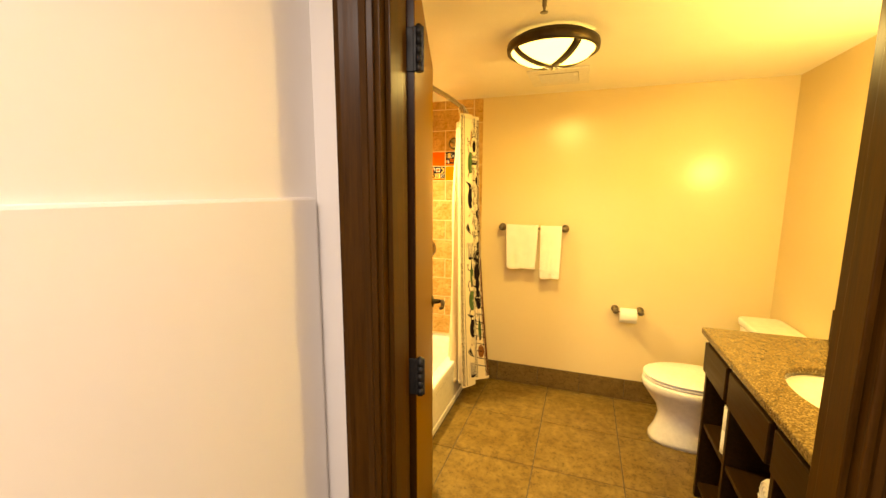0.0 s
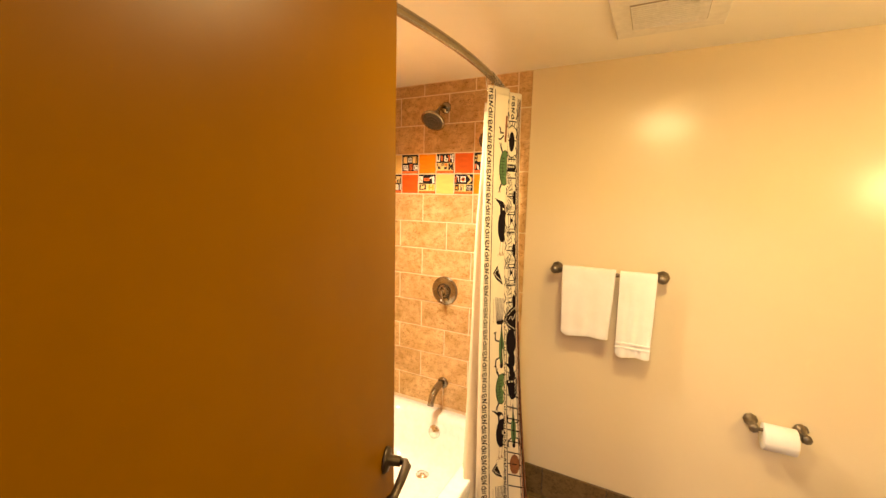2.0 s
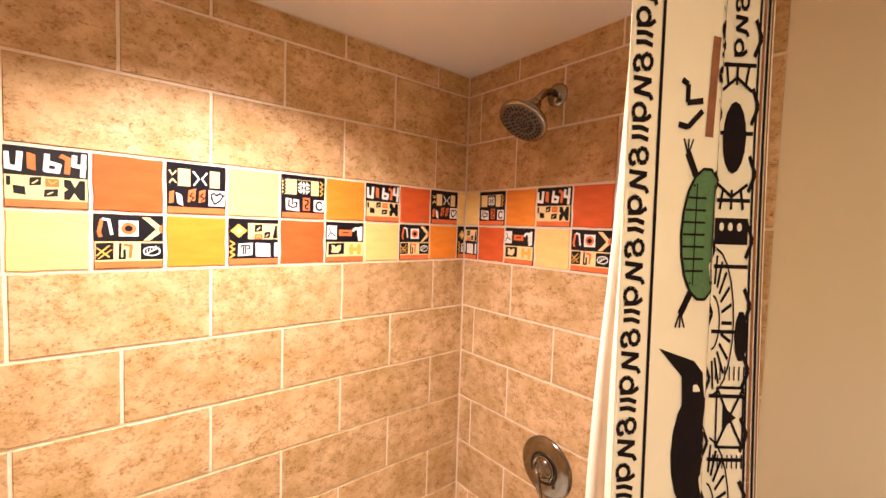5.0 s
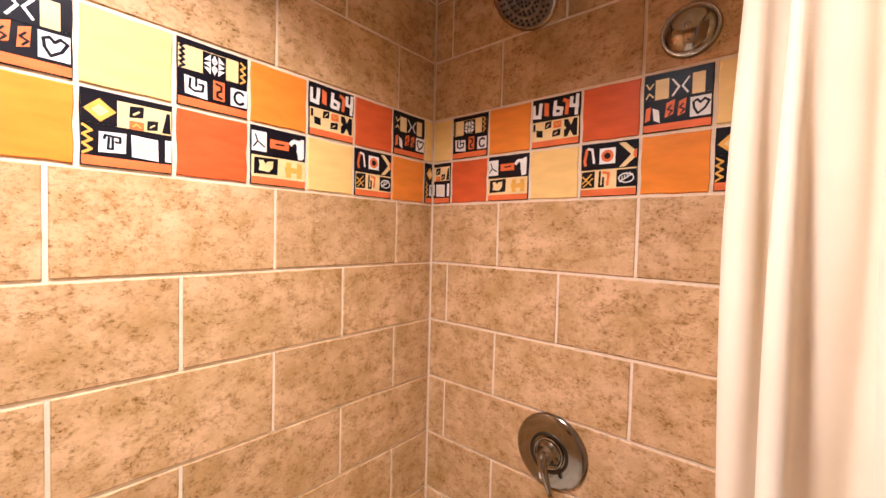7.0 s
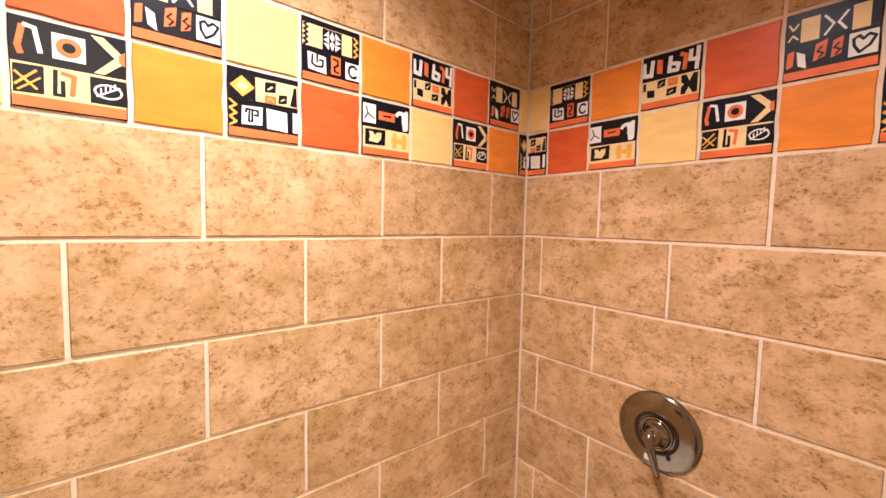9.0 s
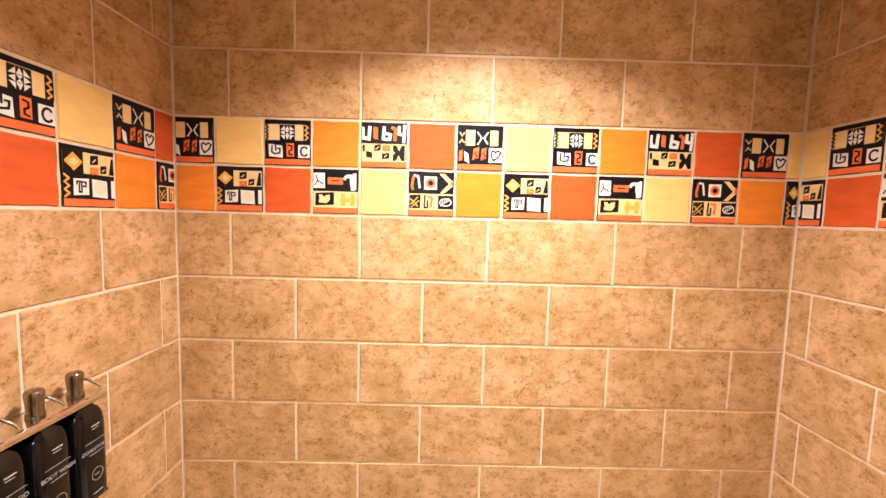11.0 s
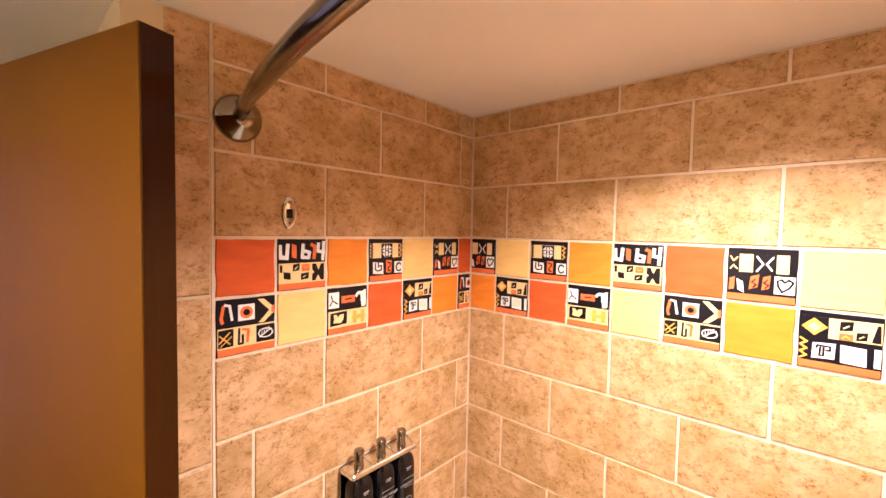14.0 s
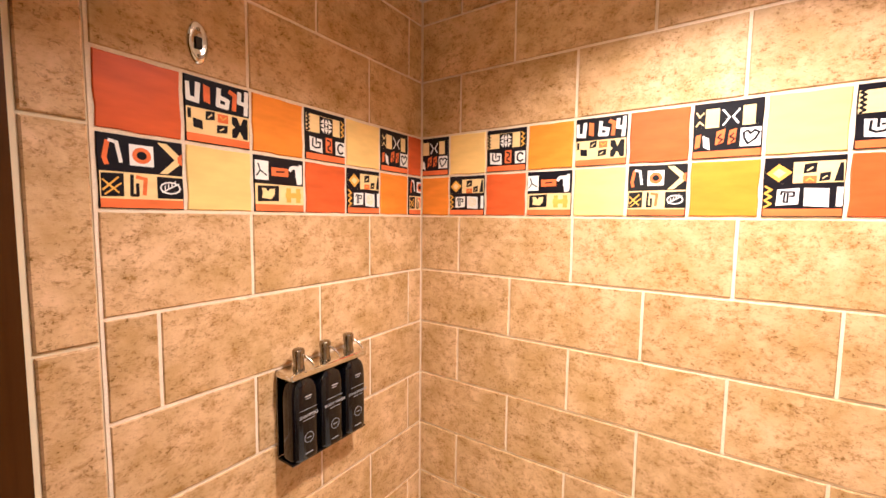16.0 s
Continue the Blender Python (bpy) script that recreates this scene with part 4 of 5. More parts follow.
def towel(name, x0, x1, front, back, tilt, thick, label):
    """A folded towel over the bar: a drooping U-section with soft edges and a wavy hem."""
    prof = []
    r = 0.0105
    zb = 1.222
    for k in range(9):
        prof.append((-0.062 + r, zb - back + back * k / 8))
    prof += [(-0.062 + r * math.cos(radians(a)), zb + r * math.sin(radians(a))) for a in range(30, 180, 30)]
    for k in range(13):
        prof.append((-0.062 - r, zb - front * k / 12))
    bm = bmesh.new()
    n = 20
    rows = []
    for k in range(n + 1):
        u = k / n
        row = []
        for j, (y, z) in enumerate(prof):
            low = max(0, (zb - z)) / front
            wob = (0.0045 * math.sin(9 * u + 2 * j * 0.3) + 0.0025 * math.sin(21 * u + 1.3)) * low
            xx = x0 + (x1 - x0) * u + tilt * low * (0.4 - u)
            zz = z - (0.007 * math.sin(5 * u + 1) + 0.012 * u - 0.012 * (abs(2 * u - 1) ** 8)) * (low if y < -0.062 else 0)
            row.append((xx, y + wob - (0.006 * low if y < -0.062 else 0), zz))
        rows.append(row)
    outer = [[bm.verts.new((p[0], p[1] + (-thick if prof[j][0] < -0.062 else thick * 0.4), p[2] + (thick if 9 <= j < 14 else 0))) for j, p in enumerate(row)] for row in rows]
    innr = [[bm.verts.new(p) for p in row] for row in rows]
    m = len(prof)
    for a, b in zip(range(n), range(1, n + 1)):
        for j in range(m - 1):
            bm.faces.new((outer[a][j], outer[a][j + 1], outer[b][j + 1], outer[b][j]))
            bm.faces.new((innr[a][j], innr[b][j], innr[b][j + 1], innr[a][j + 1]))
        bm.faces.new((outer[a][0], outer[b][0], innr[b][0], innr[a][0]))
        bm.faces.new((outer[a][-1], innr[a][-1], innr[b][-1], outer[b][-1]))
    for a in (0, n):
        for j in range(m - 1):
            bm.faces.new((outer[a][j], innr[a][j], innr[a][j + 1], outer[a][j + 1]))
    bmesh.ops.recalc_face_normals(bm, faces=bm.faces)
    soften(bm, 0.004, 2)
    t = thing(name, ((x0 + x1) / 2, -0.07, zb - front), label, "towel")
    part("towel_cloth", bm, TOWEL, t)
    return t


towel("hand_towel", 1.022, 1.250, 0.292, 0.25, 0.02, 0.014, "white folded terry hand towel over the bar")
wash = towel("face_towel", 1.268, 1.414, 0.352, 0.28, 0.008, 0.012, "narrow white terry towel with woven hem bands")
for dz in (0.285, 0.305):
    part("woven_band", block(1.270, 1.410, -0.0955, -0.0925, 1.222 - dz - 0.012, 1.222 - dz - 0.004, 0.001), TOWEL, wash)

# ---- paper holder ----
holder = thing("paper_holder", (1.875, -0.06, 0.670), "dark pewter toilet paper holder", "paper holder")
for x in (1.795, 1.955):
    part("post", lathe([(0.0, 0.0), (0.026, 0.0), (0.026, 0.006), (0.021, 0.012), (0.014, 0.022), (0.013, 0.058), (0.018, 0.066), (0.018, 0.080), (0.010, 0.086), (0.0, 0.087)], along((0, -1, 0), (x, 0.003, 0.670)), 8), PEWTER, holder, "faceted pewter post")
part("spindle", tube([(1.795, -0.072, 0.670), (1.955, -0.072, 0.670)], 0.007, 12), PEWTER, holder)
roll = thing("paper_roll", (1.875, -0.072, 0.60), "part-used white toilet paper roll", "toilet paper")
part("roll", lathe([(0.0075, 0.0), (0.049, 0.0), (0.050, 0.002), (0.050, 0.102), (0.049, 0.104), (0.0075, 0.104), (0.0075, 0.0)], along((1, 0, 0), (1.823, -0.072, 0.647)), 40), PAPER, roll)

# ---- toilet ----
toilet = thing("toilet", (2.30, -0.40, 0.0), "white two-piece toilet with closed lid", "toilet")
TY = -0.40
pan = loft([oval(2.272, TY, 0.276, 0.128, 0.0000, 40, 2.6), oval(2.272, TY, 0.272, 0.125, 0.0239, 40, 2.6), oval(2.278, TY, 0.250, 0.110, 0.0859, 40, 2.4), oval(2.28, TY, 0.236, 0.104, 0.1623, 40, 2.3), oval(2.268, TY, 0.242, 0.116, 0.2197, 40, 2.2),
            oval(2.245, TY, 0.262, 0.146, 0.2769, 40, 2.2), oval(2.232, TY, 0.278, 0.172, 0.3199, 40, 2.2), oval(2.228, TY, 0.285, 0.184, 0.3390, 40, 2.2), oval(2.228, TY, 0.287, 0.187, 0.3677, 40, 2.2), oval(2.228, TY, 0.280, 0.180, 0.3801, 40, 2.2)])
part("bowl", pan, CHINA, toilet)
part("seat", loft([oval(2.226, TY, 0.274, 0.178, 0.3820, 40, 2.2, 2.46), oval(2.226, TY, 0.278, 0.182, 0.3868, 40, 2.2, 2.46), oval(2.226, TY, 0.278, 0.182, 0.3944, 40, 2.2, 2.46), oval(2.226, TY, 0.274, 0.178, 0.3982, 40, 2.2, 2.46)]), PLASTIC_WHITE, toilet)
part("lid", loft([oval(2.226, TY, 0.272, 0.177, 0.4006, 40, 2.2, 2.455), oval(2.226, TY, 0.279, 0.184, 0.4049, 40, 2.2, 2.455), oval(2.226, TY, 0.279, 0.184, 0.4116, 40, 2.2, 2.455), oval(2.226, TY, 0.268, 0.172, 0.4183, 40, 2.2, 2.45), oval(2.226, TY, 0.12, 0.08, 0.4212, 40, 2.2)]), PLASTIC_WHITE, toilet)
for dy in (-0.075, 0.075):
    part("seat_hinge", lathe([(0.0, 0.022), (0.012, 0.020), (0.014, 0.0)], Matrix.Translation((2.475, TY + dy, 0.380)), 16), PLASTIC_WHITE, toilet)
part("tank", loft([oval(2.58, TY, 0.085, 0.19, 0.375, 40, 8), oval(2.578, TY, 0.098, 0.21, 0.43, 40, 8), oval(2.578, TY, 0.105, 0.222, 0.70, 40, 8)]), CHINA, toilet)
part("tank_lid", loft([oval(2.576, TY, 0.108, 0.228, 0.702, 40, 9), oval(2.576, TY, 0.114, 0.234, 0.710, 40, 9), oval(2.576, TY, 0.114, 0.234, 0.735, 40, 9), oval(2.576, TY, 0.107, 0.226, 0.744, 40, 9)]), CHINA, toilet)
fl = tube([(2.468, TY + 0.15, 0.655), (2.455, TY + 0.15, 0.655), (2.450, TY + 0.13, 0.653), (2.450, TY + 0.085, 0.648)], [0.010, 0.009, 0.007, 0.006], 10)
part("flush_lever", fl, CHROME, toilet, "chrome flush lever")

# ---- vanity ----
VX, VY0, VY1, VTOP = 2.112, DOORY + 0.004, -0.852, 0.856
vanity = thing("vanity_cabinet", (2.42, -1.48, 0.0), "dark wooden vanity with drawers over open shelves", "vanity")
part("end_panel", block(VX + 0.028, EASTX - 0.004, VY1 - 0.045, VY1 - 0.02, 0.0, VTOP - 0.032, 0.003), CABINET_WOOD, vanity)
part("end_panel", block(VX + 0.028, EASTX - 0.004, VY0, VY0 + 0.025, 0.0, VTOP - 0.032, 0.003), CABINET_WOOD, vanity)
part("back_panel", block(EASTX - 0.018, EASTX - 0.005, VY0 + 0.025, VY1 - 0.045, 0.05, VTOP - 0.032), CABINET_WOOD, vanity)
for y in (-1.202, -1.600):
    part("divider", block(VX + 0.030, EASTX - 0.02, y - 0.012, y + 0.012, 0.05, 0.66, 0.002), CABINET_WOOD, vanity)
for z in (0.085, 0.395):
    part("shelf", block(VX + 0.036, EASTX - 0.02, VY0 + 0.026, VY1 - 0.046, z - 0.022, z, 0.002), CABINET_WOOD, vanity)
part("toe_kick", block(VX + 0.09, VX + 0.105, VY0 + 0.026, VY1 - 0.046, 0.0, 0.062), CABINET_WOOD, vanity)
part("drawer_case", block(VX + 0.034, EASTX - 0.02, VY0 + 0.026, VY1 - 0.046, 0.645, 0.66), CABINET_WOOD, vanity)
part("top_rail", block(VX + 0.032, VX + 0.05, VY0 + 0.026, VY1 - 0.046, 0.66, VTOP - 0.032), CABINET_WOOD, vanity)
for y0, y1 in ((-1.186, -0.885), (-1.585, -1.220), (-2.06, -1.618)):
    front = part("drawer_front", block(VX + 0.012, VX + 0.031, y0, y1, 0.655, 0.795, 0.005, 3), CABINET_WOOD, vanity)
top = block(VX, EASTX - 0.003, VY0, VY1, VTOP - 0.032, VTOP, 0.006, 3)
counter = tagged(part("countertop", top, GRANITE), "speckled brown granite countertop on the vanity", "countertop")
SX, SY = 2.392, -1.455
cut = lathe([(0.0, -0.1), (1.0, -0.1), (1.0, 0.1), (0.0, 0.1)], Matrix.Translation((SX, SY, VTOP - 0.015)), 48, sx=0.165, sy=0.235)
cutter = part("sink_cut", cut, GRANITE)
mod = counter.modifiers.new("sink_hole", "BOOLEAN")
mod.operation, mod.object, mod.solver = "DIFFERENCE", cutter, "EXACT"
me = bpy.data.meshes.new_from_object(counter.evaluated_get(bpy.context.evaluated_depsgraph_get()))
counter.modifiers.clear()
counter.data = me
bpy.data.objects.remove(cutter)
sink = thing("sink", (SX, SY, VTOP - 0.14), "white oval undermount sink", "sink")
part("basin", loft([oval(SX, SY, 0.182, 0.252, VTOP - 0.034, 48), oval(SX, SY, 0.170, 0.240, VTOP - 0.034, 48), oval(SX, SY, 0.165, 0.234, VTOP - 0.045, 48), oval(SX, SY, 0.150, 0.215, VTOP - 0.095, 48), oval(SX, SY, 0.105, 0.15, VTOP - 0.135, 48), oval(SX, SY, 0.03, 0.03, VTOP - 0.148, 48)]), CHINA, sink)
part("drain", lathe([(0.0, 0.002), (0.018, 0.002), (0.022, 0.0)], Matrix.Translation((SX, SY, VTOP - 0.147)), 20), CHROME, sink)
box = thing("tissue_box", (2.62, -0.95, VTOP), "dark wooden tissue box cover on the granite", "tissue box")
part("cover", block(2.568, 2.690, -1.02, -0.892, VTOP + 0.001, VTOP + 0.145, 0.004), EDGE_WOOD, box)
# flat dark disc in place of the shaded slot
part("slot", lathe([(0.0, 0.0012), (1.0, 0.0012), (1.0, 0.0)], Matrix.Translation((2.629, -0.956, VTOP + 0.145)), 24, sx=0.018, sy=0.04), RUBBER_AND_HOLE, box)

fold = bmesh.new()
for k, (dx, dy, h) in enumerate(((-0.010, -0.014, 0.040), (0.008, 0.010, 0.052))):
    rings = [[(2.629 + dx * v + 0.020 * (1 - v) * math.cos(a) + 0.003 * math.sin(3 * a + k), -0.956 + dy * v + 0.034 * (1 - 0.6 * v) * math.sin(a), VTOP + 0.147 + h * v + 0.006 * v * math.sin(2 * a)) for a in [math.pi * j / 7 + 0.4 * k for j in range(14)]] for v in (0.0, 0.35, 0.7, 1.0)]
    loft(rings, bm=fold)
part("tissue", fold, PAPER, box, "white tissue pulled up through the slot")


def spare_roll(x, y, z, label):
    r = thing("spare_roll", (x, y, z), label, "toilet paper", "spare rolls on the vanity shelves")
    part("roll", lathe([(0.02, 0.0), (0.050, 0.0), (0.053, 0.003), (0.053, 0.100), (0.050, 0.103), (0.02, 0.103), (0.02, 0.0)], Matrix.Translation((x, y, z)), 36), PAPER, r)


spare_roll(2.205, -1.130, 0.396, "spare white paper roll standing on the shelf")
spare_roll(2.205, -1.130, 0.499, "spare white paper roll stacked on another")
rt = thing("rolled_towel", (2.36, -1.47, 0.396), "rolled white towel lying on the shelf", "towel")
rb = lathe([(0.0, 0.0), (0.055, 0.0), (0.063, 0.012), (0.065, 0.05), (0.065, 0.30), (0.060, 0.315), (0.0, 0.317)], along((1, 0, 0), (2.19, -1.47, 0.462)), 30)
sp = [(2.1885, -1.47 + (0.008 + 0.0065 * a / 3) * math.cos(a), 0.462 + (0.008 + 0.0065 * a / 3) * math.sin(a)) for a in [k * 0.45 for k in range(56)]]
tube(sp, 0.002, 5, rb)
part("towel_cloth", rb, TOWEL, rt)

# ---- wall sconce over the vanity ----
sconce = thing("wall_sconce", (2.69, -1.30, 1.66), "bronze wall sconce with a warm glass shade", "wall lamp")
part("back_plate", lathe([(0.0, 0.014), (0.05, 0.012), (0.055, 0.0)], along((-1, 0, 0), (EASTX - 0.001, -1.30, 1.60)), 28, sy=1.5), BRONZE, sconce)
part("arm", tube([(EASTX - 0.01, -1.30, 1.57), (2.62, -1.30, 1.56), (2.58, -1.30, 1.575), (2.58, -1.30, 1.60)], 0.008, 10), BRONZE, sconce)
shade = lathe([(0.020, -0.075), (0.045, -0.07), (0.058, 0.0), (0.070, 0.075), (0.067, 0.075), (0.055, 0.0), (0.042, -0.066)], Matrix.Translation((2.58, -1.30, 1.66)), 32)
sh = part("shade", shade, LAMP_GLASS, sconce, "glowing amber glass shade")
sh.visible_shadow = False

# ---- ceiling fixtures ----
LX, LY = 1.382, -1.03
light = thing("ceiling_light", (LX, LY, CEIL), "round flush ceiling light with bronze bands", "ceiling lamp")
part("canopy", lathe([(0.0, 0.0), (0.165, 0.0), (0.165, -0.02), (0.0, -0.02)], Matrix.Translation((LX, LY, CEIL - 0.001)), 48), BRONZE, light)
part("rim", lathe([(0.176, -0.016), (0.198, -0.020), (0.202, -0.034), (0.200, -0.056), (0.190, -0.062), (0.182, -0.056), (0.178, -0.034), (0.176, -0.016)], Matrix.Translation((LX, LY, CEIL)), 64), BRONZE, light, "dark bronze rim")
gl = [(0.184, -0.036), (0.180, -0.056), (0.160, -0.076), (0.125, -0.093), (0.08, -0.104), (0.03, -0.109), (0.0, -0.110)]
bowl_ob = part("glass_bowl", lathe(gl, Matrix.Translation((LX, LY, CEIL)), 56), LAMP_GLASS, light, "glowing amber glass bowl")
bowl_ob.visible_shadow = False


def band(angle):
    """A flat strap over the bowl, from rim to rim."""
    bm = bmesh.new()
    rows = []
    for k in range(25):
        u = -1 + k / 12
        x, w = 0.188 * u, 0.018
        z = -0.050 - 0.064 * (1 - min(1, abs(u)) ** 2) ** 0.72
        rows.append([(x, -w, z), (x, w, z), (x, w, z - 0.005), (x, -w, z - 0.005)])
    c, s = math.cos(radians(angle)), math.sin(radians(angle))
    return loft([[(LX + c * x - s * y, LY + s * x + c * y, CEIL + z) for x, y, z in r] for r in rows], bm=None)


for a in (38, 128):
    part("strap", band(a), BRONZE, light, "dark bronze strap")
part("finial", lathe([(0.0, -0.022), (0.006, -0.018), (0.009, -0.010), (0.012, -0.002), (0.012, 0.004)], Matrix.Translation((LX, LY, CEIL - 0.112)), 20), BRONZE, light)

down = thing("downlight", (0.43, -0.765, CEIL), "lit recessed round downlight with white trim", "downlight")
part("trim", lathe([(0.064, -0.004), (0.070, -0.008), (0.082, -0.006), (0.087, 0.0), (0.064, 0.0)], Matrix.Translation((0.43, -0.765, CEIL - 0.0005)), 48), PLASTIC_WHITE, down, "white plastic trim ring")
lens = part("lens", lathe([(0.0, -0.0065), (0.05, -0.006), (0.065, -0.004), (0.065, -0.001)], Matrix.Translation((0.43, -0.765, CEIL - 0.0005)), 48), LENS_GLASS, down, "bright frosted lens")
lens.visible_shadow = False

vent = thing("ceiling_vent", (1.372, -0.415, CEIL), "square white ceiling exhaust vent with a grille", "ceiling vent")
part("frame", block(1.204, 1.541, -0.583, -0.250, CEIL - 0.012, CEIL - 0.001, 0.005), PLASTIC_WHITE, vent)
# solid slab whose grey gives the shade between the slats
part("inset", block(1.262, 1.484, -0.525, -0.330, CEIL - 0.0145, CEIL - 0.0121, 0.001), surface("vent_inset", (0.30, 0.26, 0.20), (0.36, 0.31, 0.24), 20, 0.6), vent, "grey slab painted as the shade behind the grille")
for k in range(13):
    y = -0.520 + 0.015 * k
    part("slat", block(1.264, 1.482, y, y + 0.005, CEIL - 0.0190, CEIL - 0.0146, 0.0006), PLASTIC_WHITE, vent)
part("sensor", lathe([(0.0, -0.010), (0.010, -0.008), (0.014, 0.0)], Matrix.Translation((1.462, -0.50, CEIL - 0.0185)), 20), PLASTIC_WHITE, vent, "small white round sensor")
sprink = thing("sprinkler", (1.385, -1.44, CEIL), "small brass ceiling sprinkler head", "sprinkler")
part("escutcheon", lathe([(0.0, -0.006), (0.026, -0.005), (0.030, 0.0)], Matrix.Translation((1.385, -1.44, CEIL - 0.0005)), 24), PLASTIC_WHITE, sprink)
part("body", lathe([(0.008, 0.0), (0.008, -0.022), (0.005, -0.026), (0.004, -0.040), (0.014, -0.042), (0.014, -0.044), (0.0, -0.045)], Matrix.Translation((1.385, -1.44, CEIL - 0.006)), 16), PEWTER, sprink)

# ---- tiled surfaces ----
TILE_MESH = {}


def tile_mesh(w, h, depth, chamfer, material, wavy=0.0, pieces=1, seed=0):
    """A tile centred on its face: local x across, local y up, local z out of the wall."""
    key = (round(w, 4), round(h, 4), material.name, seed)
    if key in TILE_MESH:
        return TILE_MESH[key]
    rnd = random.Random(hash((round(w * 1e4), round(h * 1e4), seed)) & 0xffff)
    ring = []
    corners = [(-w / 2, -h / 2), (w / 2, -h / 2), (w / 2, h / 2), (-w / 2, h / 2)]
    for k in range(4):
        (ax, ay), (bx, by) = corners[k], corners[(k + 1) % 4]
        for j in range(pieces):
            u = j / pieces
            d = wavy * (rnd.random() - 0.3) if j else wavy * 0.4
            nx, ny = (ay - by), (bx - ax)
            n = math.hypot(nx, ny)
            ring.append((ax + (bx - ax) * u + nx / n * d, ay + (by - ay) * u + ny / n * d))
    bm = bmesh.new()
    n = len(ring)
    back = [bm.verts.new((x, y, -depth)) for x, y in ring]
    mid = [bm.verts.new((x, y, -chamfer)) for x, y in ring]
    face = [bm.verts.new((x * (1 - 2 * chamfer / w), y * (1 - 2 * chamfer / h), 0)) for x, y in ring]
    for k in range(n):
        j = (k + 1) % n
        bm.faces.new((back[k], back[j], mid[j], mid[k]))
        bm.faces.new((mid[k], mid[j], face[j], face[k]))
    bm.faces.new(face)
    me = bpy.data.meshes.new("tile")
    bm.to_mesh(me)
    bm.free()
    me.materials.append(material)
    TILE_MESH[key] = me
    return me


def axes(right, up):
    r, u = Vector(right), Vector(up)
    n = r.cross(u)
    return Matrix((r, u, n)).transposed().to_4x4()


def lay(me, name, parent, at, right):
    ob = new(name, me)
    ob.parent = parent
    tilt = pose(0, 0, 0, random.uniform(-0.12, 0.12), random.uniform(-0.12, 0.12), 0)
    ob.matrix_basis = Matrix.Translation(at) @ axes(right, (0, 0, 1)) @ tilt
    return ob


# painted figures of the six patterned tiles: u across, v up, both 0 to 1; slots: black, pale, white, red, mustard, orange
COLOURS = [BLACK, PALE, WHITE, CORAL, MUSTARD, ORANGE]


def strokes(pts, width, slot):
    out = []
    for (a, b), (c, d) in zip(pts, pts[1:]):
        n = math.hypot(c - a, d - b) or 1
        ex, ey = (c - a) / n * width * 0.3, (d - b) / n * width * 0.3
        px, py = -(d - b) / n * width / 2, (c - a) / n * width / 2
        out.append((slot, [(a - ex + px, b - ey + py), (a - ex - px, b - ey - py), (c + ex - px, d + ey - py), (c + ex + px, d + ey + py)]))
    return out


def rect(slot, u0, u1, v0, v1, lean=0.0, taper=0.0):
    return (slot, [(u0, v0 + taper), (u1, v0 + lean), (u1 + lean * 0.4, v1 + lean - taper), (u0 + lean * 0.4, v1)])


def disc(slot, cu, cv, r, n=14, ru=None):
    return (slot, [(cu + (ru or r) * math.cos(2 * math.pi * k / n), cv + r * math.sin(2 * math.pi * k / n)) for k in range(n)])


def zigzag(slot, u, v0, v1, n, amp, width):
    return strokes([(u + (amp if k % 2 else -amp), v0 + (v1 - v0) * k / n) for k in range(n + 1)], width, slot)


def loop(slot, cu, cv, ru, rv, width, a0=0, a1=360, n=12):
    return strokes([(cu + ru * math.cos(radians(a0 + (a1 - a0) * k / n)), cv + rv * math.sin(radians(a0 + (a1 - a0) * k / n))) for k in range(n + 1)], width, slot)


FOOT = [rect(3, 0, 1, 0, 0.125)]


def heart(slot, cu, cv, s, w):
    return strokes([(cu, cv + 0.25 * s), (cu + 0.25 * s, cv + 0.5 * s), (cu + 0.55 * s, cv + 0.3 * s), (cu + 0.3 * s, cv - 0.2 * s), (cu - 0.15 * s, cv - 0.55 * s), (cu - 0.4 * s, cv - 0.1 * s), (cu - 0.45 * s, cv + 0.35 * s), (cu - 0.2 * s, cv + 0.5 * s), (cu, cv + 0.25 * s)], w, slot)


def pattern_crosses():
    lay1 = FOOT + [rect(1, 0, 1, 0.55, 0.90)]
    lay2 = [rect(0, 0.0, 0.17, 0.55, 0.90), rect(0, 0.38, 0.72, 0.53, 0.90), rect(0, 0.90, 1.0, 0.55, 0.92)]
    lay3 = strokes([(0.03, 0.60), (0.08, 0.68), (0.14, 0.61)], 0.025, 1) + strokes([(0.03, 0.85), (0.08, 0.76), (0.14, 0.84)], 0.025, 1)
    lay3 += strokes([(0.43, 0.86), (0.53, 0.72), (0.44, 0.58)], 0.03, 2) + strokes([(0.67, 0.85), (0.58, 0.72), (0.66, 0.60)], 0.03, 2)
    lay2 += [rect(3, 0.02, 0.10, 0.18, 0.42, 0.03), rect(2, 0.16, 0.26, 0.20, 0.42, -0.06), rect(3, 0.33, 0.46, 0.22, 0.47, 0.05), rect(3, 0.52, 0.63, 0.22, 0.47, 0.04), rect(2, 0.70, 0.99, 0.17, 0.50)]
    lay3 += strokes([(0.42, 0.42), (0.37, 0.36), (0.44, 0.32), (0.39, 0.26)], 0.025, 0) + strokes([(0.60, 0.42), (0.55, 0.36), (0.62, 0.32), (0.57, 0.26)], 0.025, 0)
    return lay1, lay2, lay3 + heart(0, 0.845, 0.335, 0.22, 0.035)


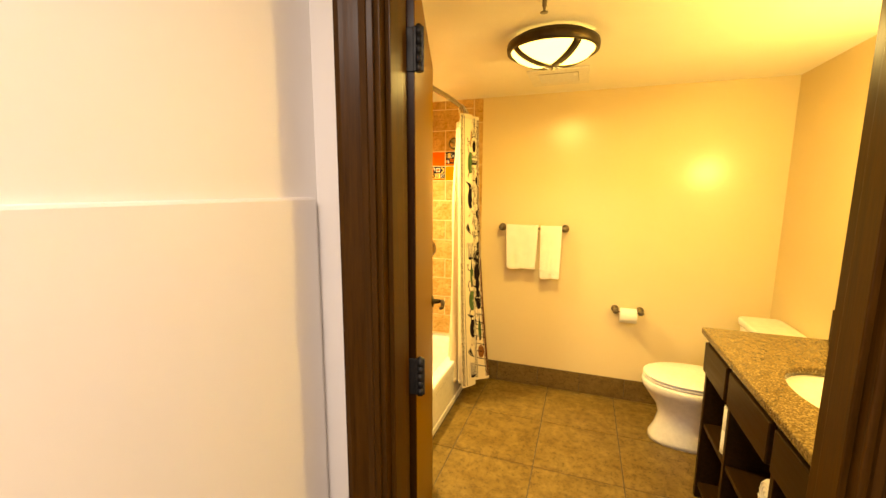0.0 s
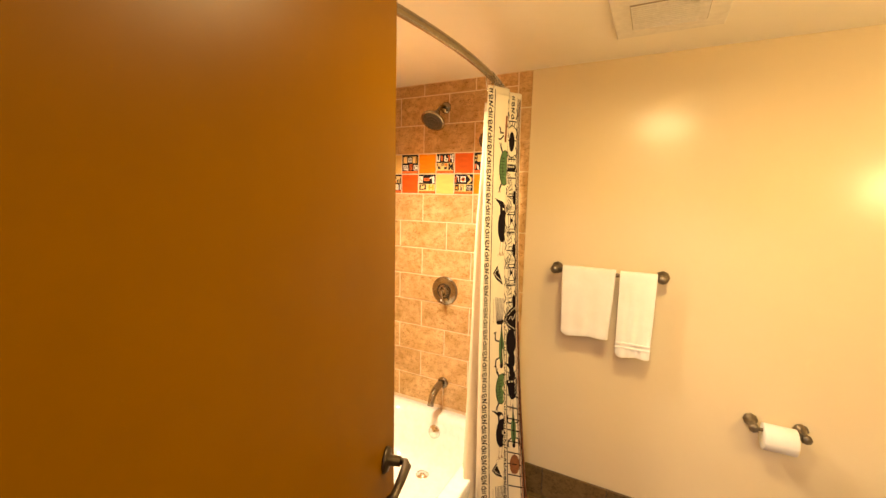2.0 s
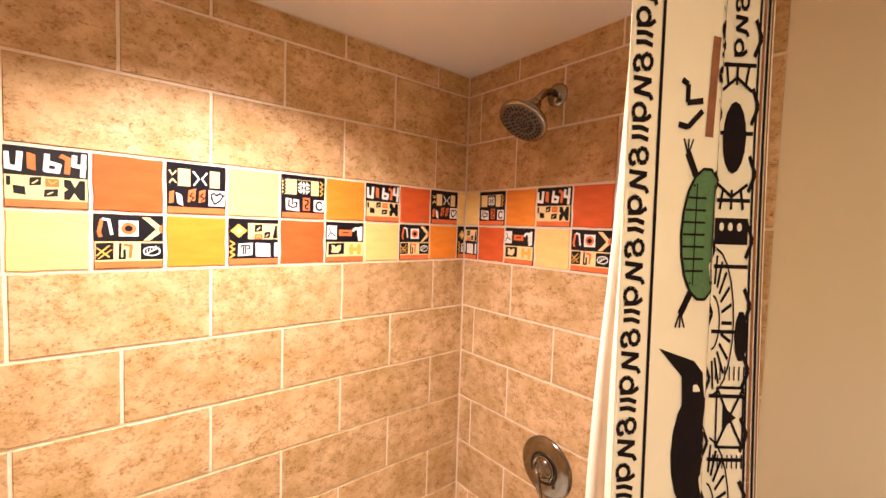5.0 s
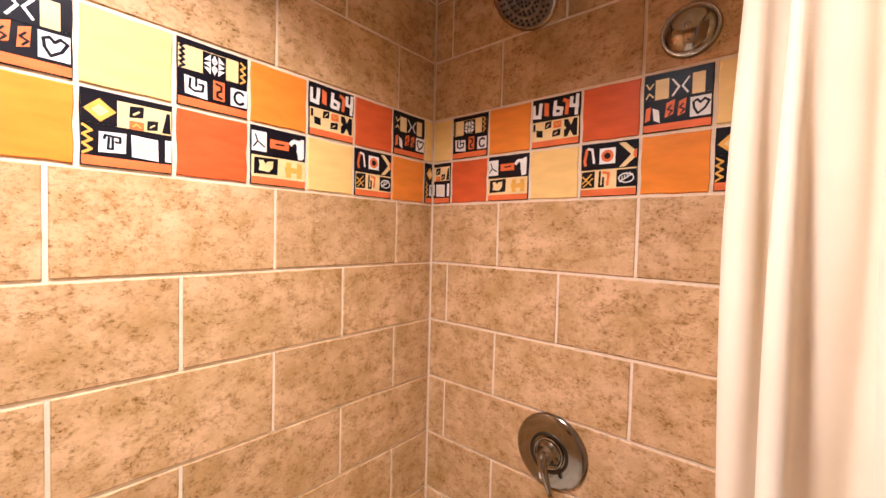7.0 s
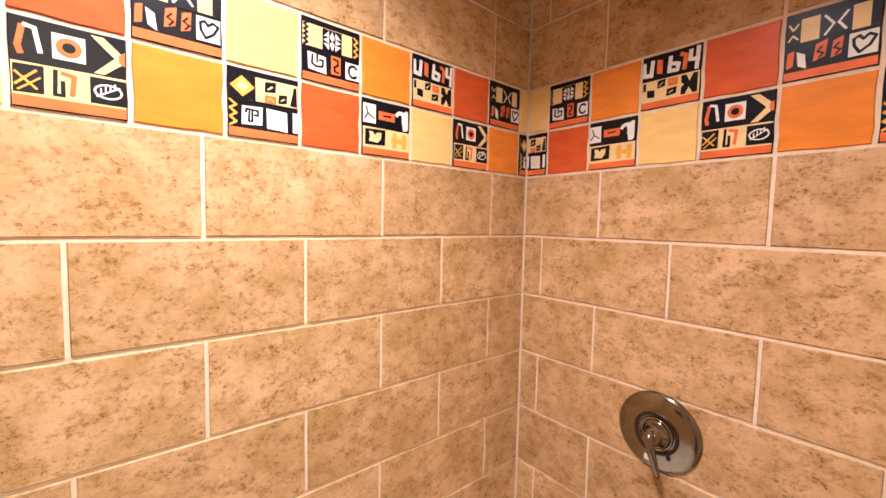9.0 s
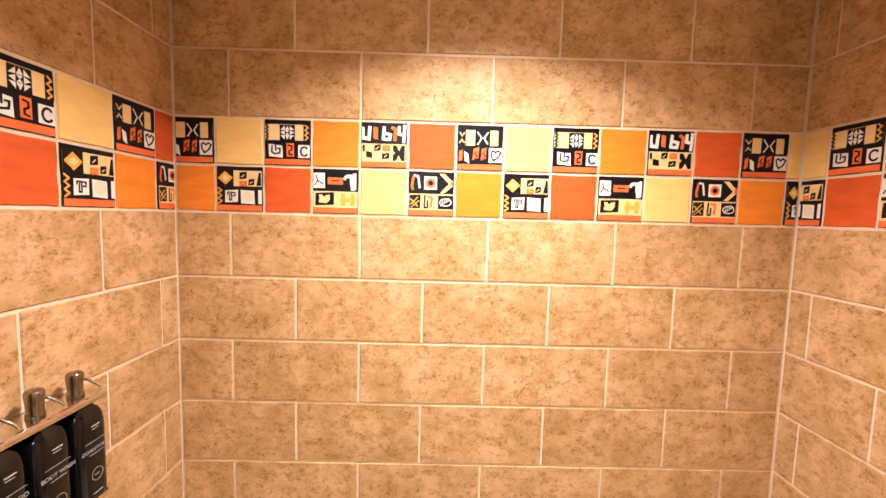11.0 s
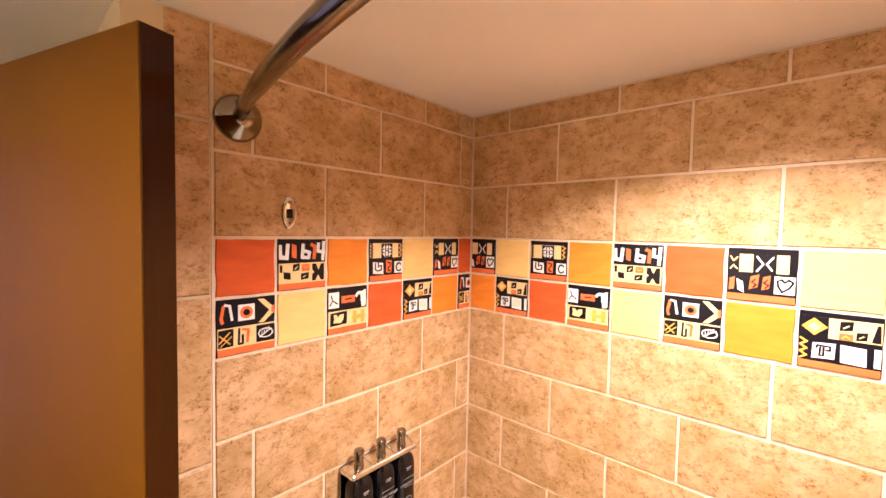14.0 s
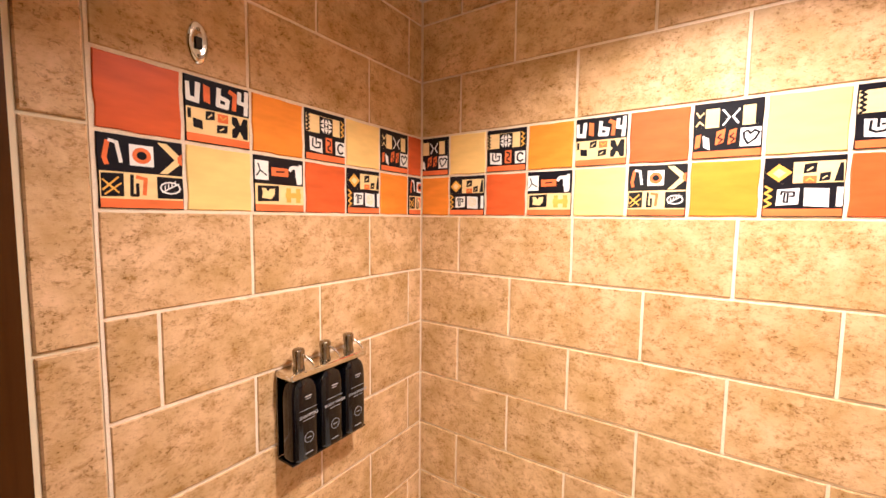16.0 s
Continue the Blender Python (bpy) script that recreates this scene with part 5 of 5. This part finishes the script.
def pattern_star():
    lay1 = FOOT + [rect(1, 0, 1, 0.55, 0.91)]
    lay2 = zigzag(0, 0.05, 0.56, 0.92, 9, 0.03, 0.035) + [rect(0, 0.33, 0.67, 0.54, 0.90), rect(0, 0.86, 1.0, 0.54, 0.92)]
    lay3 = []
    for i in range(3):
        for j in range(3):
            u, v, du, dv = 0.345 + 0.105 * i, 0.565 + 0.107 * j, 0.098, 0.100
            if (i + j) % 2:
                apex = (u + du * (0 if i == 0 else 1 if i == 2 else 0.5), v + dv * (0 if j == 0 else 1 if j == 2 else 0.5))
                base = [(u, v + dv * (0.98 if j == 0 else 0.02)), (u + du, v + dv * (0.98 if j == 0 else 0.02))] if i == 1 else [(u + du * (0.98 if i == 0 else 0.02), v), (u + du * (0.98 if i == 0 else 0.02), v + dv)]
                lay3.append((2, [apex, *base]))
            elif i == j == 1:
                lay3 += [(2, [(u, v), (u + du, v), (u + du / 2, v + dv / 2)]), (2, [(u, v + dv), (u + du, v + dv), (u + du / 2, v + dv / 2)])]
            else:
                su, sv = (0 if i == 0 else 1), (0 if j == 0 else 1)
                lay3.append((2, [(u + du * su, v + dv * (1 - sv)), (u + du * (1 - su), v + dv * sv), (u + du * (1 - su), v + dv * (1 - sv))]))
    lay3 += zigzag(4, 0.93, 0.56, 0.90, 6, 0.035, 0.03)
    lay2 += [rect(2, 0.09, 0.40, 0.18, 0.46, -0.03), rect(3, 0.48, 0.65, 0.18, 0.49, 0.0), rect(2, 0.74, 1.0, 0.16, 0.45)]
    lay3 += strokes([(0.16, 0.42), (0.15, 0.28), (0.22, 0.24), (0.33, 0.26), (0.34, 0.36), (0.28, 0.36)], 0.035, 0) + strokes([(0.24, 0.32), (0.24, 0.44)], 0.035, 0)
    lay3 += strokes([(0.52, 0.44), (0.60, 0.42), (0.60, 0.34), (0.54, 0.31), (0.54, 0.24), (0.61, 0.22)], 0.035, 0)
    return lay1, lay2, lay3 + loop(0, 0.88, 0.305, 0.08, 0.10, 0.04, 40, 320)


def pattern_letters():
    lay1 = FOOT + [rect(1, 0, 1, 0.125, 0.53)]
    lay2 = strokes([(0.02, 0.88), (0.03, 0.66), (0.16, 0.64), (0.18, 0.90)], 0.075, 2) + strokes([(0.02, 0.64), (0.18, 0.62)], 0.05, 2)
    lay2 += [rect(3, 0.26, 0.36, 0.62, 0.92, 0.0, 0.03)]
    lay2 += strokes([(0.50, 0.90), (0.48, 0.64), (0.62, 0.63), (0.64, 0.74), (0.53, 0.77)], 0.07, 2)
    lay2 += strokes([(0.68, 0.90), (0.76, 0.86), (0.74, 0.62)], 0.075, 3)
    lay2 += strokes([(0.84, 0.92), (0.83, 0.76), (0.97, 0.74)], 0.07, 2) + strokes([(0.96, 0.95), (0.94, 0.58)], 0.07, 2)
    lay2 += [rect(0, 0.02, 0.07, 0.35, 0.50), rect(0, 0.10, 0.24, 0.22, 0.36, -0.02), rect(0, 0.28, 0.42, 0.36, 0.50, 0.02), rect(3, 0.47, 0.64, 0.36, 0.50), rect(0, 0.45, 0.62, 0.18, 0.31, 0.02), rect(0, 0.70, 0.97, 0.15, 0.50)]
    lay3 = strokes([(0.32, 0.40), (0.38, 0.46)], 0.02, 1) + strokes([(0.51, 0.46), (0.55, 0.41), (0.61, 0.46)], 0.02, 4) + strokes([(0.50, 0.23), (0.56, 0.27)], 0.02, 1)
    lay3 += [(1, [(0.78, 0.505), (0.90, 0.505), (0.84, 0.37)]), (1, [(0.77, 0.145), (0.90, 0.145), (0.83, 0.27)]), (1, [(0.695, 0.28), (0.75, 0.33), (0.695, 0.38)])]
    return lay1, lay2, lay3


def pattern_diamond():
    lay1 = FOOT + [rect(1, 0.0, 1, 0.56, 0.92)]
    lay2 = [rect(0, 0.0, 0.37, 0.56, 0.92), rect(0, 0.50, 0.66, 0.72, 0.88, 0.02), rect(3, 0.50, 0.67, 0.56, 0.68), rect(0, 0.70, 0.83, 0.58, 0.72, 0.02), (0, [(0.88, 0.58), (0.99, 0.58), (0.98, 0.88), (0.94, 0.88)])]
    lay3 = [(4, [(0.02, 0.74), (0.19, 0.59), (0.36, 0.75), (0.18, 0.90)]), ]
    lay4 = [(1, [(0.10, 0.74), (0.19, 0.66), (0.28, 0.75), (0.18, 0.82)])]
    lay3 += strokes([(0.55, 0.77), (0.61, 0.82)], 0.025, 1) + strokes([(0.54, 0.60), (0.58, 0.64), (0.63, 0.60)], 0.02, 4) + strokes([(0.74, 0.63), (0.79, 0.67)], 0.02, 1)
    lay2 += zigzag(4, 0.055, 0.15, 0.52, 6, 0.045, 0.035) + [rect(2, 0.17, 0.46, 0.18, 0.46, 0.02), rect(2, 0.53, 0.84, 0.17, 0.48, -0.02), rect(2, 0.92, 1.0, 0.16, 0.48)]
    lay3 += strokes([(0.23, 0.37), (0.24, 0.42), (0.40, 0.41), (0.40, 0.34), (0.35, 0.34)], 0.03, 0) + strokes([(0.28, 0.39), (0.27, 0.24), (0.32, 0.24), (0.32, 0.39)], 0.03, 0)
    for r in (0.04, 0.075, 0.11):
        lay3 += loop(1, 0.685, 0.325, r, r, 0.012, 0, 360, 12)
    return lay1, lay2, lay3 + lay4


def pattern_blob():
    lay1 = FOOT + [rect(1, 0, 1, 0.125, 0.50)]
    lay2 = [rect(2, 0.0, 0.26, 0.57, 0.92), rect(3, 0.32, 0.67, 0.66, 0.82, 0.0)]
    lay2 += loop(2, 0.80, 0.76, 0.10, 0.10, 0.07, 160, -60, 8) + strokes([(0.86, 0.86), (0.90, 0.56)], 0.10, 2) + [rect(2, 0.90, 0.97, 0.56, 0.92)]
    lay2 += [rect(0, 0.04, 0.46, 0.17, 0.46, 0.02), rect(4, 0.60, 0.94, 0.26, 0.36), rect(4, 0.62, 0.72, 0.17, 0.45), rect(4, 0.83, 0.93, 0.17, 0.45)]
    lay3 = strokes([(0.06, 0.86), (0.10, 0.74), (0.03, 0.64)], 0.025, 0) + strokes([(0.10, 0.74), (0.22, 0.66)], 0.025, 0) + strokes([(0.42, 0.74), (0.58, 0.75)], 0.03, 0)
    lay3 += [(1, [(0.12, 0.24), (0.30, 0.22), (0.37, 0.30), (0.38, 0.42), (0.28, 0.41), (0.24, 0.36), (0.20, 0.42), (0.12, 0.42), (0.14, 0.33)])]
    return lay1, lay2, lay3


def pattern_eye():
    lay1 = FOOT + [rect(1, 0, 1, 0.125, 0.50)]
    lay2 = strokes([(0.08, 0.60), (0.06, 0.68), (0.10, 0.90)], 0.055, 3) + strokes([(0.12, 0.92), (0.20, 0.90), (0.24, 0.64)], 0.045, 2)
    lay2 += [rect(2, 0.34, 0.63, 0.60, 0.90, 0.0)]
    lay2 += [(1, [(0.68, 0.97), (0.80, 0.97), (0.995, 0.78), (0.995, 0.70), (0.80, 0.52), (0.70, 0.52), (0.90, 0.74)]), (3, [(0.94, 0.70), (1.0, 0.66), (1.0, 0.84), (0.94, 0.79)])]
    lay3 = [disc(3, 0.485, 0.75, 0.115), ]
    lay4 = [disc(0, 0.485, 0.75, 0.06)]
    lay2 += [rect(0, 0.01, 0.26, 0.15, 0.47, 0.01), rect(0, 0.66, 1.0, 0.15, 0.47)]
    lay2 += strokes([(0.36, 0.46), (0.35, 0.18), (0.42, 0.18), (0.42, 0.34)], 0.04, 0) + strokes([(0.42, 0.44), (0.52, 0.42), (0.50, 0.20)], 0.05, 3)
    lay3 += strokes([(0.03, 0.24), (0.20, 0.42)], 0.025, 4) + strokes([(0.03, 0.38), (0.20, 0.21)], 0.025, 4) + strokes([(0.05, 0.18), (0.23, 0.34)], 0.02, 4)
    lay3 += loop(2, 0.83, 0.31, 0.13, 0.085, 0.022, 0, 360, 12) + strokes([(0.72, 0.24), (0.94, 0.38)], 0.018, 2)
    for k in range(4):
        lay3 += strokes([(0.76 + 0.045 * k, 0.27 + 0.03 * k), (0.76 + 0.045 * k, 0.34 + 0.025 * k)], 0.016, 2)
    return lay1, lay2, lay3 + lay4


def clipped(pts, lo, hi):
    for edge, keep in ((lo, 1), (hi, -1)):
        out = []
        for k, p in enumerate(pts):
            q = pts[(k + 1) % len(pts)]
            ip, iq = keep * (p[0] - edge) >= 0, keep * (q[0] - edge) >= 0
            if ip:
                out.append(p)
            if ip != iq:
                f = (edge - p[0]) / (q[0] - p[0])
                out.append((edge, p[1] + (q[1] - p[1]) * f))
        pts = out
        if len(pts) < 3:
            return []
    return pts


PRINT_MESH = {}


def print_mesh(which, w, h, lo=0.0, hi=1.0):
    key = (which, round(w, 4), lo, hi)
    if key in PRINT_MESH:
        return PRINT_MESH[key]
    bm = bmesh.new()
    full = w / (hi - lo)
    m = 0.0016
    z = 0.0003
    for layer in which():
        z += 0.0003
        for slot, pts in layer:
            pts = clipped([(min(1, max(0, u)), min(1, max(0, v))) for u, v in pts], lo, hi)
            z += 0.000004
            if len(pts) >= 3:
                vs = [bm.verts.new((((u - lo) * full - w / 2) * (1 - 2 * m / w), (v - 0.5) * (h - 2 * m), z)) for u, v in pts]
                f = bm.faces.new(vs)
                f.material_index = slot
                f.normal_update()
                if f.normal.z < 0:
                    f.normal_flip()
    me = bpy.data.meshes.new("print")
    bm.to_mesh(me)
    bm.free()
    for c in COLOURS:
        me.materials.append(c)
    PRINT_MESH[key] = me
    return me


BAND0, BANDP, JOINT = 1.565, 0.111, 0.0055
COLUMNS = [(pattern_crosses, ORANGE), (YELLOW, pattern_diamond), (pattern_star, RED), (ORANGE, pattern_blob), (pattern_letters, YELLOW), (RED, pattern_eye)]


def band_tile(parent, place, a, b, row, what, lo, hi, right):
    w, h = b - a - JOINT, BANDP - JOINT
    z = BAND0 + BANDP * (1.5 if row == 0 else 0.5)
    at = place((a + b) / 2, z)
    if callable(what):
        ob = lay(tile_mesh(w, h, 0.006, 0.0012, BLACK, 0.0012, 4, 0), "tile", parent, at, right)
        pr = new("print", print_mesh(what, w, h, lo, hi))
        pr.parent = ob
    else:
        lay(tile_mesh(w, h, 0.006, 0.0014, what, 0.0022, 4, random.randrange(3)), "tile", parent, at, right)


def field(parent, place, right, length, rows):
    """Rows of stone tiles: each row is (z0, z1, joints along the wall)."""
    for z0, z1, joints in rows:
        stops = [0.0, *joints, length]
        for a, b in zip(stops, stops[1:]):
            w, h = b - a - JOINT, z1 - z0 - JOINT
            lay(tile_mesh(w, h, 0.006, 0.0016, STONE, 0.0008, 3, random.randrange(2)), "tile", parent, place((a + b) / 2, (z0 + z1) / 2), right)


def courses(odd, even):
    rows, z, k = [], BAND0, 0
    while z > TUBTOP + 0.02:
        z0 = max(TUBTOP + 0.004, z - 0.155)
        rows.append((z0, z, odd if k % 2 == 0 else even))
        z -= 0.155
        k += 1
    top = BAND0 + 2 * BANDP
    rows += [(top, top + 0.155, odd), (top + 0.155, top + 0.31, even), (top + 0.31, CEIL - 0.001, odd)]
    return rows


mid = 0.745
back_odd = [mid + 0.308 * k for k in (-2, -1, 0, 1, 2)]
back_even = [mid + 0.308 * k for k in (-1.5, -0.5, 0.5, 1.5)]


def on_west(s, z):
    return (0.0, s - 1.49, z)


def on_north(s, z):
    return (s, 0.0, z)


def on_south(s, z):
    return (s, -1.49, z)


field(west, on_west, (0, 1, 0), 1.49, courses(back_odd, back_even))
side_odd, side_even = [0.210, 0.518], [0.057, 0.365, 0.673]
field(north, on_north, (1, 0, 0), 0.743, courses(side_odd, side_even))
field(wing, on_south, (-1, 0, 0), 0.743, courses(side_odd, side_even))
PITCH = 0.1135
for row in (0, 1):
    for k in range(14):
        a, b = 0.095 + (k - 1) * PITCH, 0.095 + k * PITCH
        lo = 0.0 if k else 0.16
        hi = 1.0 if k < 13 else 0.30
        band_tile(west, on_west, max(a, 0.0), min(b, 1.49), row, COLUMNS[k % 6][row], lo, hi, (0, 1, 0))
    for k in range(7):
        a, b = 0.0635 + (k - 1) * PITCH, 0.0635 + k * PITCH
        band_tile(north, on_north, max(a, 0.0), b, row, COLUMNS[(k + 1) % 6][row], 0.0 if k else 0.42, 1.0, (1, 0, 0))
    for k in range(7):
        b, a = 0.742 - k * PITCH, 0.742 - (k + 1) * PITCH
        band_tile(wing, on_south, max(a, 0.0), b, row, COLUMNS[(5 - k) % 6][row], 0.0, 1.0 if k < 6 else 0.55, (-1, 0, 0))

# bullnose columns beside the tiled fields
for parent, place, right in ((north, on_north, (1, 0, 0)), (wing, on_south, (-1, 0, 0))):
    for z0, z1 in ((1.991, CEIL - 0.001), (1.683, 1.991), (1.377, 1.683), (1.07, 1.377), (0.762, 1.07), (0.455, 0.762), (0.148, 0.455), (0.0, 0.148)):
        lay(tile_mesh(0.068 - JOINT / 2, z1 - z0 - JOINT, 0.0045, 0.0025, STONE, 0.0006, 3, 5), "edge_tile", parent, place(0.780, (z0 + z1) / 2), right)

# floor tiles and tile base
xs = [TW + 0.004, 0.902, 1.362, 1.822, 2.282, EASTX]
for i, (a, b) in enumerate(zip(xs, xs[1:])):
    ys2 = [0.0, -0.030] + [-0.487 - 0.46 * k for k in range(4)]
    ys2 = [y for y in ys2 if y > DOORY - 0.05] + [DOORY - 0.055]
    for y1, y0 in zip(ys2, ys2[1:]):
        if y1 - y0 > 0.02:
            ob = new("tile", tile_mesh(b - a - 0.006, y1 - y0 - 0.006, 0.006, 0.0015, FLOOR_STONE, 0.0006, 3, i % 2))
            ob.parent = floor
            ob.matrix_basis = Matrix.Translation(((a + b) / 2, (y0 + y1) / 2, 0.0))
base_stops = [0.816, 0.968, 1.28, 1.584, 1.89, 2.19, 2.49, EASTX]
base = tagged(thing("baseboard", (1.7, 0.0, 0.0), "brown stone-look tile baseboard", "baseboard"), kind="structure")
part("backing", block(0.816, EASTX, -0.006, 0.004, 0.0, 0.150, 0.0), FLOOR_GROUT, base)
for a, b in zip(base_stops, base_stops[1:]):
    part("tile", block(a + 0.0015, b - 0.0015, -0.012, -0.005, 0.003, 0.155, 0.002), BASE_STONE, base)
eb = [-0.013, -0.31, -0.61, -0.86]
for a, b in zip(eb, eb[1:]):
    part("tile", block(EASTX - 0.012, EASTX - 0.001, b + 0.0015, a - 0.0015, 0.003, 0.155, 0.002), BASE_STONE, base)
